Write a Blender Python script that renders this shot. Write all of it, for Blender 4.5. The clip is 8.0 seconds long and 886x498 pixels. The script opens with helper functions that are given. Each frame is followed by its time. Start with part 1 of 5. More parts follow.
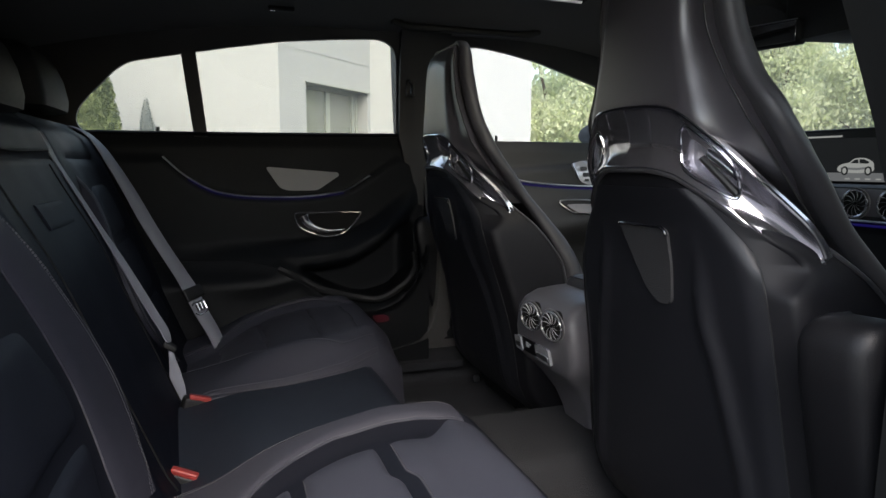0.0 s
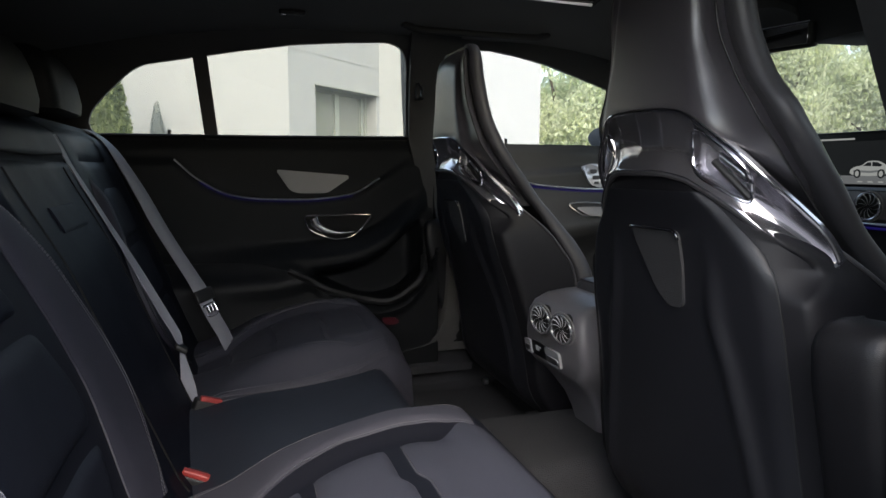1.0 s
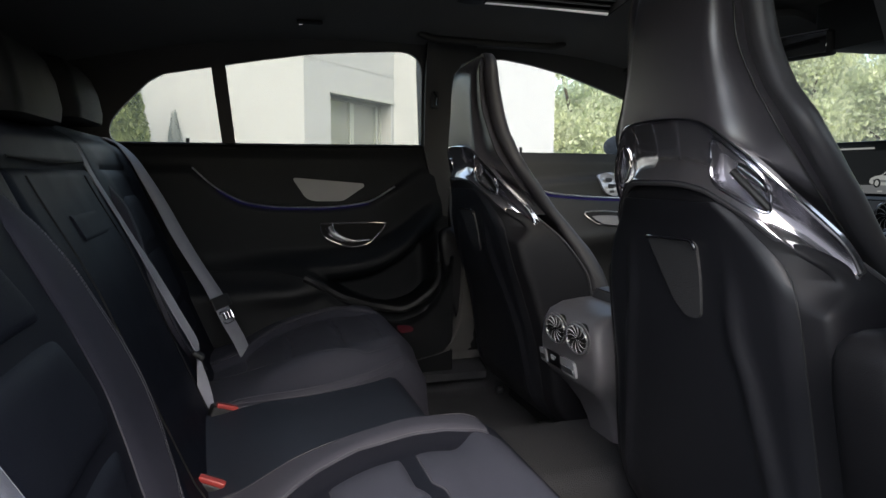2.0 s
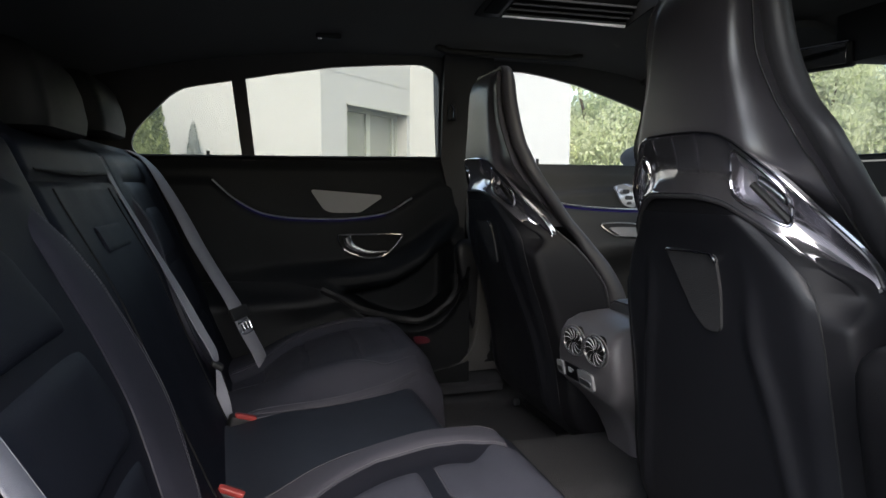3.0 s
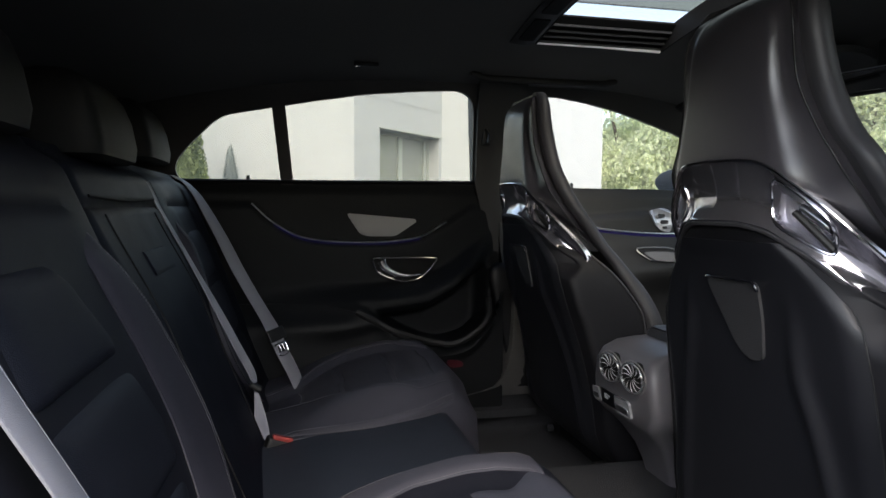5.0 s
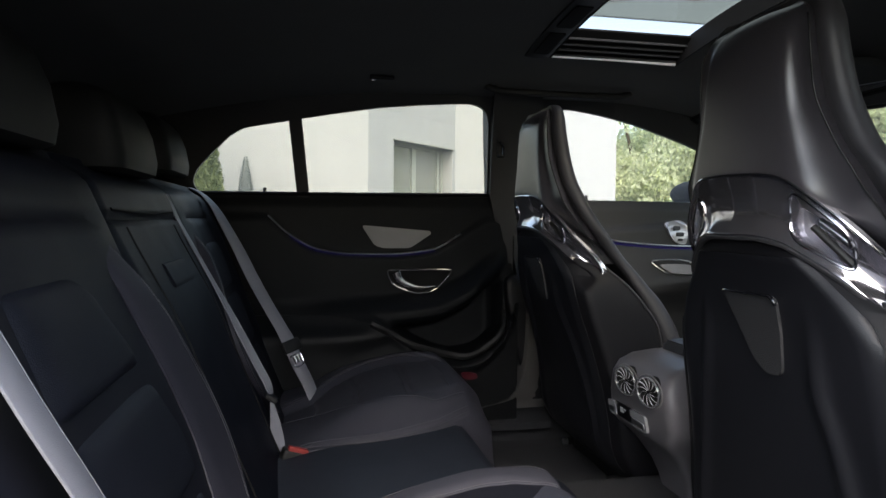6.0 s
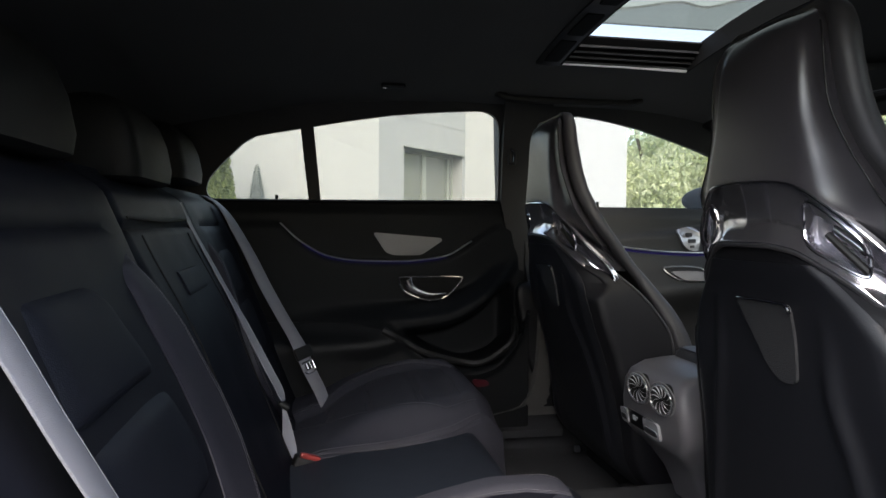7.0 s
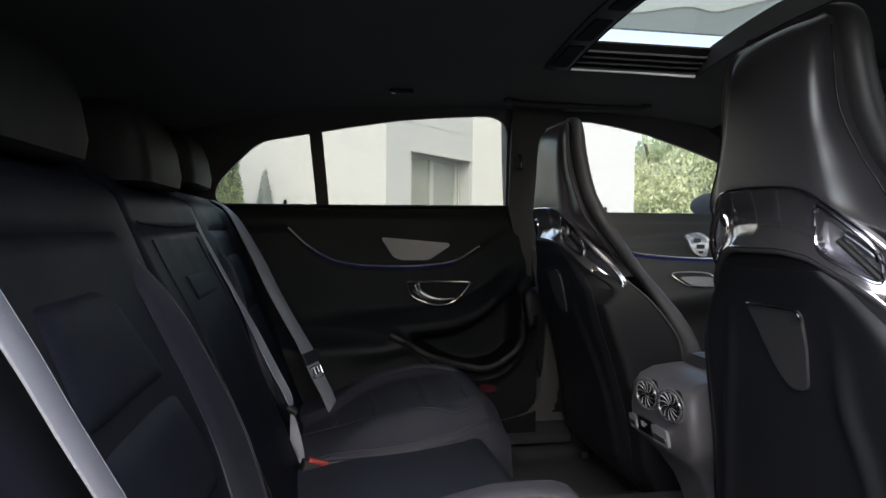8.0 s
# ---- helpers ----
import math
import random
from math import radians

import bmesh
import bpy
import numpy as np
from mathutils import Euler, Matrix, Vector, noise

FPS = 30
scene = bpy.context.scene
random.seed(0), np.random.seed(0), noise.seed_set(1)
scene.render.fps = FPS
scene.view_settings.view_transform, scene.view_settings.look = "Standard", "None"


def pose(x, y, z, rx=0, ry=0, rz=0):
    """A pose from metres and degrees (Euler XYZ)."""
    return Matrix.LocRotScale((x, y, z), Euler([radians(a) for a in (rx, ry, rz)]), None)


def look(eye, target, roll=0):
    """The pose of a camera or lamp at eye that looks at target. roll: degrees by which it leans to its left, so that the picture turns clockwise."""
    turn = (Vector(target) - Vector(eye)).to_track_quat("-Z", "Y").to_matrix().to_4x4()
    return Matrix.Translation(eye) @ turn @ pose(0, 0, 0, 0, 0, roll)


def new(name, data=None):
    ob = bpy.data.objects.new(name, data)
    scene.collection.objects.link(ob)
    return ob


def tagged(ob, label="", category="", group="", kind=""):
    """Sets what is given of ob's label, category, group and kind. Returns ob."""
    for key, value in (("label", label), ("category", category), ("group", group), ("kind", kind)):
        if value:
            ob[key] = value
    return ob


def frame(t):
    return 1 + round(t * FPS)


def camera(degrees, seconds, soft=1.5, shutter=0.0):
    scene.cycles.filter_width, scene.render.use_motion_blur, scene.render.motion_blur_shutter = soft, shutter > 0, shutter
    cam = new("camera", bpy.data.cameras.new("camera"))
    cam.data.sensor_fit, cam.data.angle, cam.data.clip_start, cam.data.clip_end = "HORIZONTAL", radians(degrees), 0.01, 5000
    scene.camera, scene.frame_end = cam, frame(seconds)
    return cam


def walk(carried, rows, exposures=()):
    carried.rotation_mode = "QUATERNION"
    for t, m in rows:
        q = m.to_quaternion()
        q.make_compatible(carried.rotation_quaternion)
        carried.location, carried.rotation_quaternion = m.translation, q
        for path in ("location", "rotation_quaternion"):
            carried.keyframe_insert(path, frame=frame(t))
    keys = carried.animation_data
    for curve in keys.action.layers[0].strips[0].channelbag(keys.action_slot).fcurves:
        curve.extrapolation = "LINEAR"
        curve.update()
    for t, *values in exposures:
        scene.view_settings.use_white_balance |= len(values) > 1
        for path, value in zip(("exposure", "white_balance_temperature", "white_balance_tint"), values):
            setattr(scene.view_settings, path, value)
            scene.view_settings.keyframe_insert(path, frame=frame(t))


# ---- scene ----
cam = camera(67.9, 8.0)
PATH = [
    (0, (-0.405, -1.073, 0.879), (0.231, 0.807, 0.63), 0.2),
    (0.5, (-0.406, -1.073, 0.879), (0.221, 0.811, 0.632), 0.2),
    (1, (-0.408, -1.073, 0.88), (0.204, 0.816, 0.638), 0.2),
    (1.5, (-0.41, -1.073, 0.881), (0.184, 0.823, 0.648), 0.3),
    (3, (-0.417, -1.076, 0.885), (0.113, 0.843, 0.697), 0.3),
    (3.5, (-0.421, -1.077, 0.886), (0.087, 0.85, 0.713), 0.4),
    (4, (-0.424, -1.079, 0.888), (0.059, 0.855, 0.732), 0.4),
    (4.5, (-0.426, -1.08, 0.889), (0.036, 0.861, 0.749), 0.4),
    (6, (-0.434, -1.085, 0.894), (-0.031, 0.872, 0.804), 0.5),
    (6.5, (-0.435, -1.085, 0.894), (-0.048, 0.875, 0.815), 0.5),
    (7, (-0.437, -1.087, 0.896), (-0.064, 0.877, 0.825), 0.4),
    (7.5, (-0.438, -1.087, 0.895), (-0.076, 0.879, 0.832), 0.5),
    (8, (-0.439, -1.087, 0.896), (-0.087, 0.881, 0.84), 0.5),
]
walk(cam, [(t, look(eye, target, roll)) for t, eye, target, roll in PATH])

# ---- light and sky ----
SUN_EL, SUN_AZ = radians(46), radians(188)
world = bpy.data.worlds.new("sky")
scene.world = world
world.use_nodes = True
wn = world.node_tree.nodes
sky = wn.new("ShaderNodeTexSky")
sky.sky_type, sky.sun_disc = "NISHITA", False
sky.sun_elevation, sky.sun_rotation = SUN_EL, SUN_AZ
sky.air_density, sky.dust_density = 1.2, 3.0
wn["Background"].inputs["Strength"].default_value = 0.15
haze = wn.new("ShaderNodeHueSaturation")
haze.inputs["Saturation"].default_value = 0.80
world.node_tree.links.new(sky.outputs[0], haze.inputs["Color"])
world.node_tree.links.new(haze.outputs[0], wn["Background"].inputs["Color"])
sun = new("sun", bpy.data.lights.new("sun", "SUN"))
sun.data.energy, sun.data.angle, sun.data.color = 0.38, radians(45), (0.96, 0.97, 1.0)
sun.matrix_world = look((20 * math.sin(SUN_AZ) * math.cos(SUN_EL), 20 * math.cos(SUN_AZ) * math.cos(SUN_EL), 20 * math.sin(SUN_EL)), (0, 0, 0))
scene.view_settings.exposure = 2.68


# ---- materials ----
def material(name, color, rough=0.5, metal=0.0, grain=None, bump=0.0, vary=0.0, coat=0.0, specular=0.5):
    """A surface with grain (cells a metre) that roughens and shades it, and larger wear that varies its colour and gloss."""
    m = bpy.data.materials.new(name)
    m.use_nodes = True
    n, l = m.node_tree.nodes, m.node_tree.links
    b = n["Principled BSDF"]
    b.inputs["Base Color"].default_value = (*color, 1)
    b.inputs["Roughness"].default_value = rough
    b.inputs["Metallic"].default_value = metal
    b.inputs["Coat Weight"].default_value = coat
    b.inputs["Specular IOR Level"].default_value = specular
    tc = n.new("ShaderNodeTexCoord")
    if vary:
        big = n.new("ShaderNodeTexNoise")
        big.inputs["Scale"].default_value = 9
        big.inputs["Detail"].default_value = 6
        l.new(tc.outputs["Object"], big.inputs["Vector"])
        ramp = n.new("ShaderNodeMix")
        ramp.data_type = "RGBA"
        ramp.inputs[6].default_value = (*[c * (1 - vary) for c in color], 1)
        ramp.inputs[7].default_value = (*[min(1, c * (1 + vary)) for c in color], 1)
        l.new(big.outputs["Fac"], ramp.inputs[0])
        l.new(ramp.outputs[2], b.inputs["Base Color"])
        mr = n.new("ShaderNodeMapRange")
        mr.inputs[3].default_value, mr.inputs[4].default_value = max(0.02, rough - 0.1), min(1, rough + 0.1)
        l.new(big.outputs["Fac"], mr.inputs[0])
        l.new(mr.outputs[0], b.inputs["Roughness"])
    if grain:
        fine = n.new("ShaderNodeTexVoronoi")
        fine.inputs["Scale"].default_value = grain
        l.new(tc.outputs["Object"], fine.inputs["Vector"])
        bp = n.new("ShaderNodeBump")
        bp.inputs["Strength"].default_value = bump
        bp.inputs["Distance"].default_value = 0.001
        l.new(fine.outputs["Distance"], bp.inputs["Height"])
        l.new(bp.outputs[0], b.inputs["Normal"])
    return m


def glowing(name, color, strength):
    m = bpy.data.materials.new(name)
    m.use_nodes = True
    b = m.node_tree.nodes["Principled BSDF"]
    b.inputs["Base Color"].default_value = (0.003, 0.003, 0.003, 1)
    b.inputs["Emission Color"].default_value = (*color, 1)
    b.inputs["Emission Strength"].default_value = strength
    b.inputs["Specular IOR Level"].default_value = 0.1
    return m


def glass_material(name, tint):
    m = bpy.data.materials.new(name)
    m.use_nodes = True
    n, l = m.node_tree.nodes, m.node_tree.links
    n.remove(n["Principled BSDF"])
    clear, gloss, mix = n.new("ShaderNodeBsdfTransparent"), n.new("ShaderNodeBsdfGlossy"), n.new("ShaderNodeMixShader")
    clear.inputs["Color"].default_value = (*tint, 1)
    gloss.inputs["Roughness"].default_value = 0.01
    lw = n.new("ShaderNodeLayerWeight")
    pw, ma = n.new("ShaderNodeMath"), n.new("ShaderNodeMath")
    pw.operation, ma.operation = "POWER", "MULTIPLY_ADD"
    pw.inputs[1].default_value, ma.inputs[1].default_value, ma.inputs[2].default_value = 5.0, 0.6, 0.02
    # Thin translucent layer imitates haze over whatever is seen through the pane.
    veil, veil_mix = n.new("ShaderNodeBsdfTranslucent"), n.new("ShaderNodeMixShader")
    veil.inputs["Color"].default_value = (0.9, 0.92, 0.9, 1)
    veil_mix.inputs[0].default_value = 0.018
    l.new(lw.outputs["Facing"], pw.inputs[0])
    l.new(pw.outputs[0], ma.inputs[0])
    l.new(ma.outputs[0], mix.inputs[0])
    l.new(clear.outputs[0], veil_mix.inputs[1])
    l.new(veil.outputs[0], veil_mix.inputs[2])
    l.new(veil_mix.outputs[0], mix.inputs[1])
    l.new(gloss.outputs[0], mix.inputs[2])
    l.new(mix.outputs[0], n["Material Output"].inputs["Surface"])
    return m


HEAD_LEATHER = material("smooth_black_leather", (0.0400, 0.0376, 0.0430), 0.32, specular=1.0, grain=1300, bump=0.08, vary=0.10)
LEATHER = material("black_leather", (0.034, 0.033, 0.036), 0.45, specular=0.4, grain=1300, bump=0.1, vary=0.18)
# Darker, duller copy of the head leather: shade on the lower seat put in.
SHADED_SIDE_LEATHER = material("shaded_side_leather", (0.0080, 0.0078, 0.0094), 0.50, specular=0.2, grain=1300, bump=0.08, vary=0.1)
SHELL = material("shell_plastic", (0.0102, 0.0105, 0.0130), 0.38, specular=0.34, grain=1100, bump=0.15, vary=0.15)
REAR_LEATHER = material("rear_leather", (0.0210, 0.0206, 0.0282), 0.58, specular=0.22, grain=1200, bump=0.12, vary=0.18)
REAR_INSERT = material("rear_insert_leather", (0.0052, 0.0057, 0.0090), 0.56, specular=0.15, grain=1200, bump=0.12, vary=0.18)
TRIM = material("soft_trim", (0.0088, 0.0092, 0.0092), 0.55, grain=1600, bump=0.08, vary=0.15)
# Darker copy of soft_trim: shade on the rear door put into its colour.
SHADED_DOOR_TRIM = material("shaded_soft_trim", (0.0034, 0.0040, 0.0049), 0.55, specular=0.13, grain=900, bump=0.2, vary=0.2)
TRIM_LIGHT = material("grey_trim_plastic", (0.115, 0.108, 0.116), 0.42, grain=800, bump=0.15, vary=0.1)
HEADLINER = material("headliner_fabric", (0.095, 0.097, 0.095), 0.95, grain=1500, bump=0.4, vary=0.15)
CARPET = material("black_carpet", (0.0170, 0.0176, 0.0202), 0.98, grain=600, bump=0.9, vary=0.3)
PIANO = material("piano_black", (0.006, 0.006, 0.008), 0.07, coat=0.6, vary=0.02)
CHROME = material("brushed_chrome", (0.72, 0.71, 0.74), 0.16, 1.0)
BLADE = material("silver_plastic", (0.85, 0.85, 0.87), 0.3)
VENT_BLADE = material("polished_vent_blade", (0.68, 0.68, 0.70), 0.22, 0.5)
VENT_RING = material("satin_silver_ring", (0.40, 0.40, 0.42), 0.22, 0.8)
SWITCH = material("grey_switch_plastic", (0.46, 0.46, 0.48), 0.24, 0.45, coat=0.3)
SATIN = material("satin_aluminium", (0.62, 0.62, 0.64), 0.3, 1.0)
# Lighter than the door panel: light along the pocket's rim put into the colour.
LIT_LIP_TRIM = material("lit_lip_trim", (0.0078, 0.0080, 0.0084), 0.55, specular=0.28, grain=900, bump=0.2, vary=0.15)
LOWER_TRIM = material("lower_door_trim", (0.0036, 0.0041, 0.0048), 0.5, specular=0.2, grain=900, bump=0.25, vary=0.2)
# Darkened below the shell plastic for the shade on the wing.
WING = material("wing_plastic", (0.0055, 0.0055, 0.0065), 0.42, specular=0.24, grain=900, bump=0.2, vary=0.1)
PULL = material("dark_mesh_panel", (0.024, 0.024, 0.026), 0.55, grain=900, bump=0.5, vary=0.1)
GRILLE = material("speaker_grille", (0.21, 0.205, 0.205), 0.5, 0.3, grain=700, bump=0.6)
WEBBING = material("grey_seat_belt_webbing", (0.205, 0.205, 0.228), 0.6, grain=1200, bump=0.4, vary=0.1)
RED = material("red_plastic", (0.24, 0.026, 0.022), 0.45, vary=0.08)
DARK_RED = material("dark_red_lens", (0.055, 0.004, 0.009), 0.4, vary=0.08)
BLACK = material("black_plastic", (0.014, 0.014, 0.014), 0.5, specular=0.3)
STITCH = material("grey_stitching", (0.036, 0.035, 0.041), 0.7)
RAIL = material("dark_satin_rail", (0.045, 0.046, 0.048), 0.35, 0.3)
RUBBER = material("black_rubber_seal", (0.006, 0.006, 0.006), 0.75, specular=0.15)
GLASS = glass_material("tinted_glass", (0.69, 0.70, 0.67))
# Tints split one roof pane: pale strip for bright sky, dark band for a reflection.
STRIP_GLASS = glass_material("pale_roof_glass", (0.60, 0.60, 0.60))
REFLECTION_GLASS = glass_material("reflection_roof_glass", (0.30, 0.295, 0.255))
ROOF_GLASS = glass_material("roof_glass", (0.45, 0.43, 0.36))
PAINT = material("dark_car_paint", (0.02, 0.022, 0.026), 0.25, 0.3, coat=1.0)
RENDER_WALL = material("white_render", (0.336, 0.335, 0.320), 0.9, grain=220, bump=0.25, vary=0.03)
HOUSE_GLASS = material("house_window_glass", (0.20, 0.205, 0.175), 0.05, vary=0.12)
FRAME_PAINT = material("grey_window_frame", (0.28, 0.29, 0.25), 0.5, vary=0.05)
PAVING = material("grey_paving", (0.055, 0.056, 0.059), 0.9, grain=40, bump=0.4, vary=0.2)
AMBIENT = glowing("blue_ambient_light", (0.09, 0.06, 0.9), 0.011)
MIRROR = material("mirror_glass", (0.8, 0.8, 0.8), 0.03, 1.0)
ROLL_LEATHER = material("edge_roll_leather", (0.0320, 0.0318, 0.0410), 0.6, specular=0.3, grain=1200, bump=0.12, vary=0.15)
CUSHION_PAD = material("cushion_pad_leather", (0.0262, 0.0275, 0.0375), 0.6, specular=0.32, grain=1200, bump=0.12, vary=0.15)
# Darker than the bench leather: shade from roof and pillar put into its colour.
SHADED_HEAD = material("shaded_restraint_leather", (0.0062, 0.0064, 0.0068), 0.6, specular=0.15, grain=900, bump=0.3, vary=0.15)
# Same leather as the centre backrest, lighter for the light on the flat cushion.
CENTRE_LEATHER = material("centre_cushion_leather", (0.0122, 0.0145, 0.0208), 0.55, specular=0.28, grain=1200, bump=0.12, vary=0.15)
CUP = material("cup_metal", (0.55, 0.54, 0.59), 0.26, 0.8)
ORNAMENT = material("dark_polished_metal", (0.62, 0.60, 0.65), 0.13, 0.95)
# Lighter copy of cushion_pad_leather: light on the far seat put into its colour.
LIT_FAR_PAD = material("lit_far_pad_leather", (0.0300, 0.0295, 0.0370), 0.54, specular=0.36, grain=1200, bump=0.12, vary=0.15)
# Backrest leathers darker than the cushion's: shade on upright faces put into colour.
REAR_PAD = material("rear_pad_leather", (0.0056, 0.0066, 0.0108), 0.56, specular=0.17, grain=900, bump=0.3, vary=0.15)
SHADED_NAVY = material("shaded_navy_leather", (0.0052, 0.0060, 0.0098), 0.52, specular=0.07, grain=1200, bump=0.12, vary=0.15)
CLEAR_GLASS = glass_material("clear_glass", (0.77, 0.785, 0.785))
WIND_GLASS = glass_material("windscreen_glass", (0.62, 0.635, 0.62))
SCREEN_DARK = glowing("screen_dark", (0.5, 0.55, 0.58), 0.003)
SCREEN_GREY = glowing("screen_grey", (0.55, 0.57, 0.58), 0.035)
DISPLAY_GREY = glowing("display_grey", (0.8, 0.82, 0.78), 0.055)
DISPLAY_WHITE = glowing("display_white", (0.9, 0.95, 1.0), 0.02)
SCREEN = material("dark_screen", (0.004, 0.004, 0.005), 0.3, specular=0.15)
PILLAR = material("grey_brown_trim", (0.055, 0.053, 0.050), 0.6, grain=700, bump=0.3, vary=0.12)


def leaf_material(name, a, b):
    m = bpy.data.materials.new(name)
    m.use_nodes = True
    n, l = m.node_tree.nodes, m.node_tree.links
    p = n["Principled BSDF"]
    p.inputs["Roughness"].default_value = 0.6
    geo = n.new("ShaderNodeNewGeometry")
    ramp = n.new("ShaderNodeValToRGB")
    ramp.color_ramp.elements[0].color, ramp.color_ramp.elements[1].color = (*a, 1), (*b, 1)
    # Broad darker patches imitate the shaded gaps between leaf clumps.
    tc, patch = n.new("ShaderNodeTexCoord"), n.new("ShaderNodeTexNoise")
    patch.inputs["Scale"].default_value, patch.inputs["Detail"].default_value = 2.2, 3.0
    spread, both = n.new("ShaderNodeMapRange"), n.new("ShaderNodeMath")
    spread.inputs[1].default_value, spread.inputs[2].default_value = 0.36, 0.66
    spread.inputs[3].default_value, spread.inputs[4].default_value = -0.15, 0.75
    both.operation = "MULTIPLY_ADD"
    both.inputs[1].default_value = 0.35
    l.new(tc.outputs["Object"], patch.inputs["Vector"])
    l.new(patch.outputs["Fac"], spread.inputs[0])
    l.new(geo.outputs["Random Per Island"], both.inputs[0])
    l.new(spread.outputs[0], both.inputs[2])
    l.new(both.outputs[0], ramp.inputs[0])
    l.new(ramp.outputs[0], p.inputs["Base Color"])
    tr, mx = n.new("ShaderNodeBsdfTranslucent"), n.new("ShaderNodeMixShader")
    mx.inputs[0].default_value = 0.65
    l.new(ramp.outputs[0], tr.inputs["Color"])
    l.new(p.outputs[0], mx.inputs[1])
    l.new(tr.outputs[0], mx.inputs[2])
    l.new(mx.outputs[0], n["Material Output"].inputs["Surface"])
    return m


# Far paler than foliage: haze and glare are put into the hedge_leaf colours.
HEDGE_LEAF = leaf_material("hedge_leaf", (0.60, 0.64, 0.43), (0.86, 0.88, 0.66))
HEDGE_DARK = leaf_material("dark_hedge_leaf", (0.025, 0.04, 0.012), (0.07, 0.10, 0.035))
CYPRESS_LEAF = leaf_material("cypress_leaf", (0.12, 0.15, 0.05), (0.32, 0.36, 0.14))
# Washed-out grey of a faint reflection, put into the leaf colour.
WASHED_LEAF = leaf_material("washed_out_leaf", (0.30, 0.32, 0.30), (0.38, 0.40, 0.37))
BARK = material("bark", (0.12, 0.09, 0.06), 0.9, grain=60, bump=0.6, vary=0.3)


# ---- mesh helpers ----
def link(name, bm, mat, parent=None, label="", smooth=True):
    bmesh.ops.recalc_face_normals(bm, faces=bm.faces[:])
    me = bpy.data.meshes.new(name)
    bm.to_mesh(me)
    bm.free()
    me.materials.append(mat)
    if smooth:
        for p in me.polygons:
            p.use_smooth = True
        me.set_sharp_from_angle(angle=radians(42))
    ob = new(name, me)
    if parent:
        ob.parent = parent
    if label:
        ob["label"] = label
    return ob


def part(name, bm, mat, parent, label="", smooth=True):
    return link(name, bm, mat, parent, label, smooth)


def thing(name, label, category, group="", kind="", at=(0, 0, 0)):
    ob = new(name)
    ob.location = at
    ob.empty_display_size = 0.05
    return tagged(ob, label, category, group, kind)


def spline(table, x):
    """A smooth curve through the (x, value) pairs of a table."""
    xs, ys = [p[0] for p in table], [p[1] for p in table]
    if x <= xs[0]:
        return ys[0]
    if x >= xs[-1]:
        return ys[-1]
    i = max(k for k in range(len(xs) - 1) if xs[k] <= x)
    h = xs[i + 1] - xs[i]

    def slope(k):
        if k == 0 or k == len(xs) - 1:
            j = min(k, len(xs) - 2)
            return (ys[j + 1] - ys[j]) / (xs[j + 1] - xs[j])
        a, b = (ys[k] - ys[k - 1]) / (xs[k] - xs[k - 1]), (ys[k + 1] - ys[k]) / (xs[k + 1] - xs[k])
        return 0 if a * b <= 0 else 2 * a * b / (a + b)

    t = (x - xs[i]) / h
    return (ys[i] * (1 + 2 * t) * (1 - t) ** 2 + slope(i) * h * t * (1 - t) ** 2
            + ys[i + 1] * t * t * (3 - 2 * t) + slope(i + 1) * h * t * t * (t - 1))


def bell(x, centre, width):
    return math.exp(-((x - centre) / width) ** 2)


def step(a, b, x):
    t = min(1, max(0, (x - a) / (b - a)))
    return t * t * (3 - 2 * t)


def loft(rings, closed=True, caps=True, bm=None):
    bm = bm or bmesh.new()
    vs = [[bm.verts.new(p) for p in r] for r in rings]
    n = len(vs[0])
    for a, b in zip(vs, vs[1:]):
        for i in range(n if closed else n - 1):
            j = (i + 1) % n
            bm.faces.new((a[i], a[j], b[j], b[i]))
    if caps and closed:
        bm.faces.new(vs[0][::-1])
        bm.faces.new(vs[-1])
    return bm


def sheet(fn, nu, nv, back, bm=None):
    """A solid skin: the surface fn(u, v) for u, v in 0..1 with a copy of it moved by the vector back, joined all round."""
    bm = bm or bmesh.new()
    top = [[bm.verts.new(fn(i / nu, j / nv)) for j in range(nv + 1)] for i in range(nu + 1)]
    back = Vector(back)
    low = [[bm.verts.new(v.co + back) for v in row] for row in top]
    for g in (top, low):
        for i in range(nu):
            for j in range(nv):
                bm.faces.new((g[i][j], g[i + 1][j], g[i + 1][j + 1], g[i][j + 1]))
    rim = [(i, 0) for i in range(nu)] + [(nu, j) for j in range(nv)] + [(i, nv) for i in range(nu, 0, -1)] + [(0, j) for j in range(nv, 0, -1)]
    for (a, b), (c, d) in zip(rim, rim[1:] + rim[:1]):
        bm.faces.new((top[a][b], top[c][d], low[c][d], low[a][b]))
    return bm


def tube(points, radius, sides=8, bm=None, flat=1.0, up=(0, 0, 1)):
    """A round bar along points; flat squeezes it across up."""
    pts = [Vector(p) for p in points]
    rings = []
    for i, p in enumerate(pts):
        d = (pts[min(i + 1, len(pts) - 1)] - pts[max(i - 1, 0)]).normalized()
        s = d.cross(Vector(up))
        s = s.normalized() if s.length > 1e-6 else Vector((1, 0, 0))
        w = s.cross(d)
        r = radius[i] if isinstance(radius, (list, tuple)) else radius
        rings.append([p + r * (math.cos(2 * math.pi * k / sides) * s + flat * math.sin(2 * math.pi * k / sides) * w) for k in range(sides)])
    return loft(rings, bm=bm)


def curve_points(ctrl, n):
    """n + 1 points along a smooth line through ctrl."""
    ts = list(range(len(ctrl)))
    tables = [[(t, c[k]) for t, c in zip(ts, ctrl)] for k in range(3)]
    return [Vector([spline(tb, (len(ctrl) - 1) * i / n) for tb in tables]) for i in range(n + 1)]


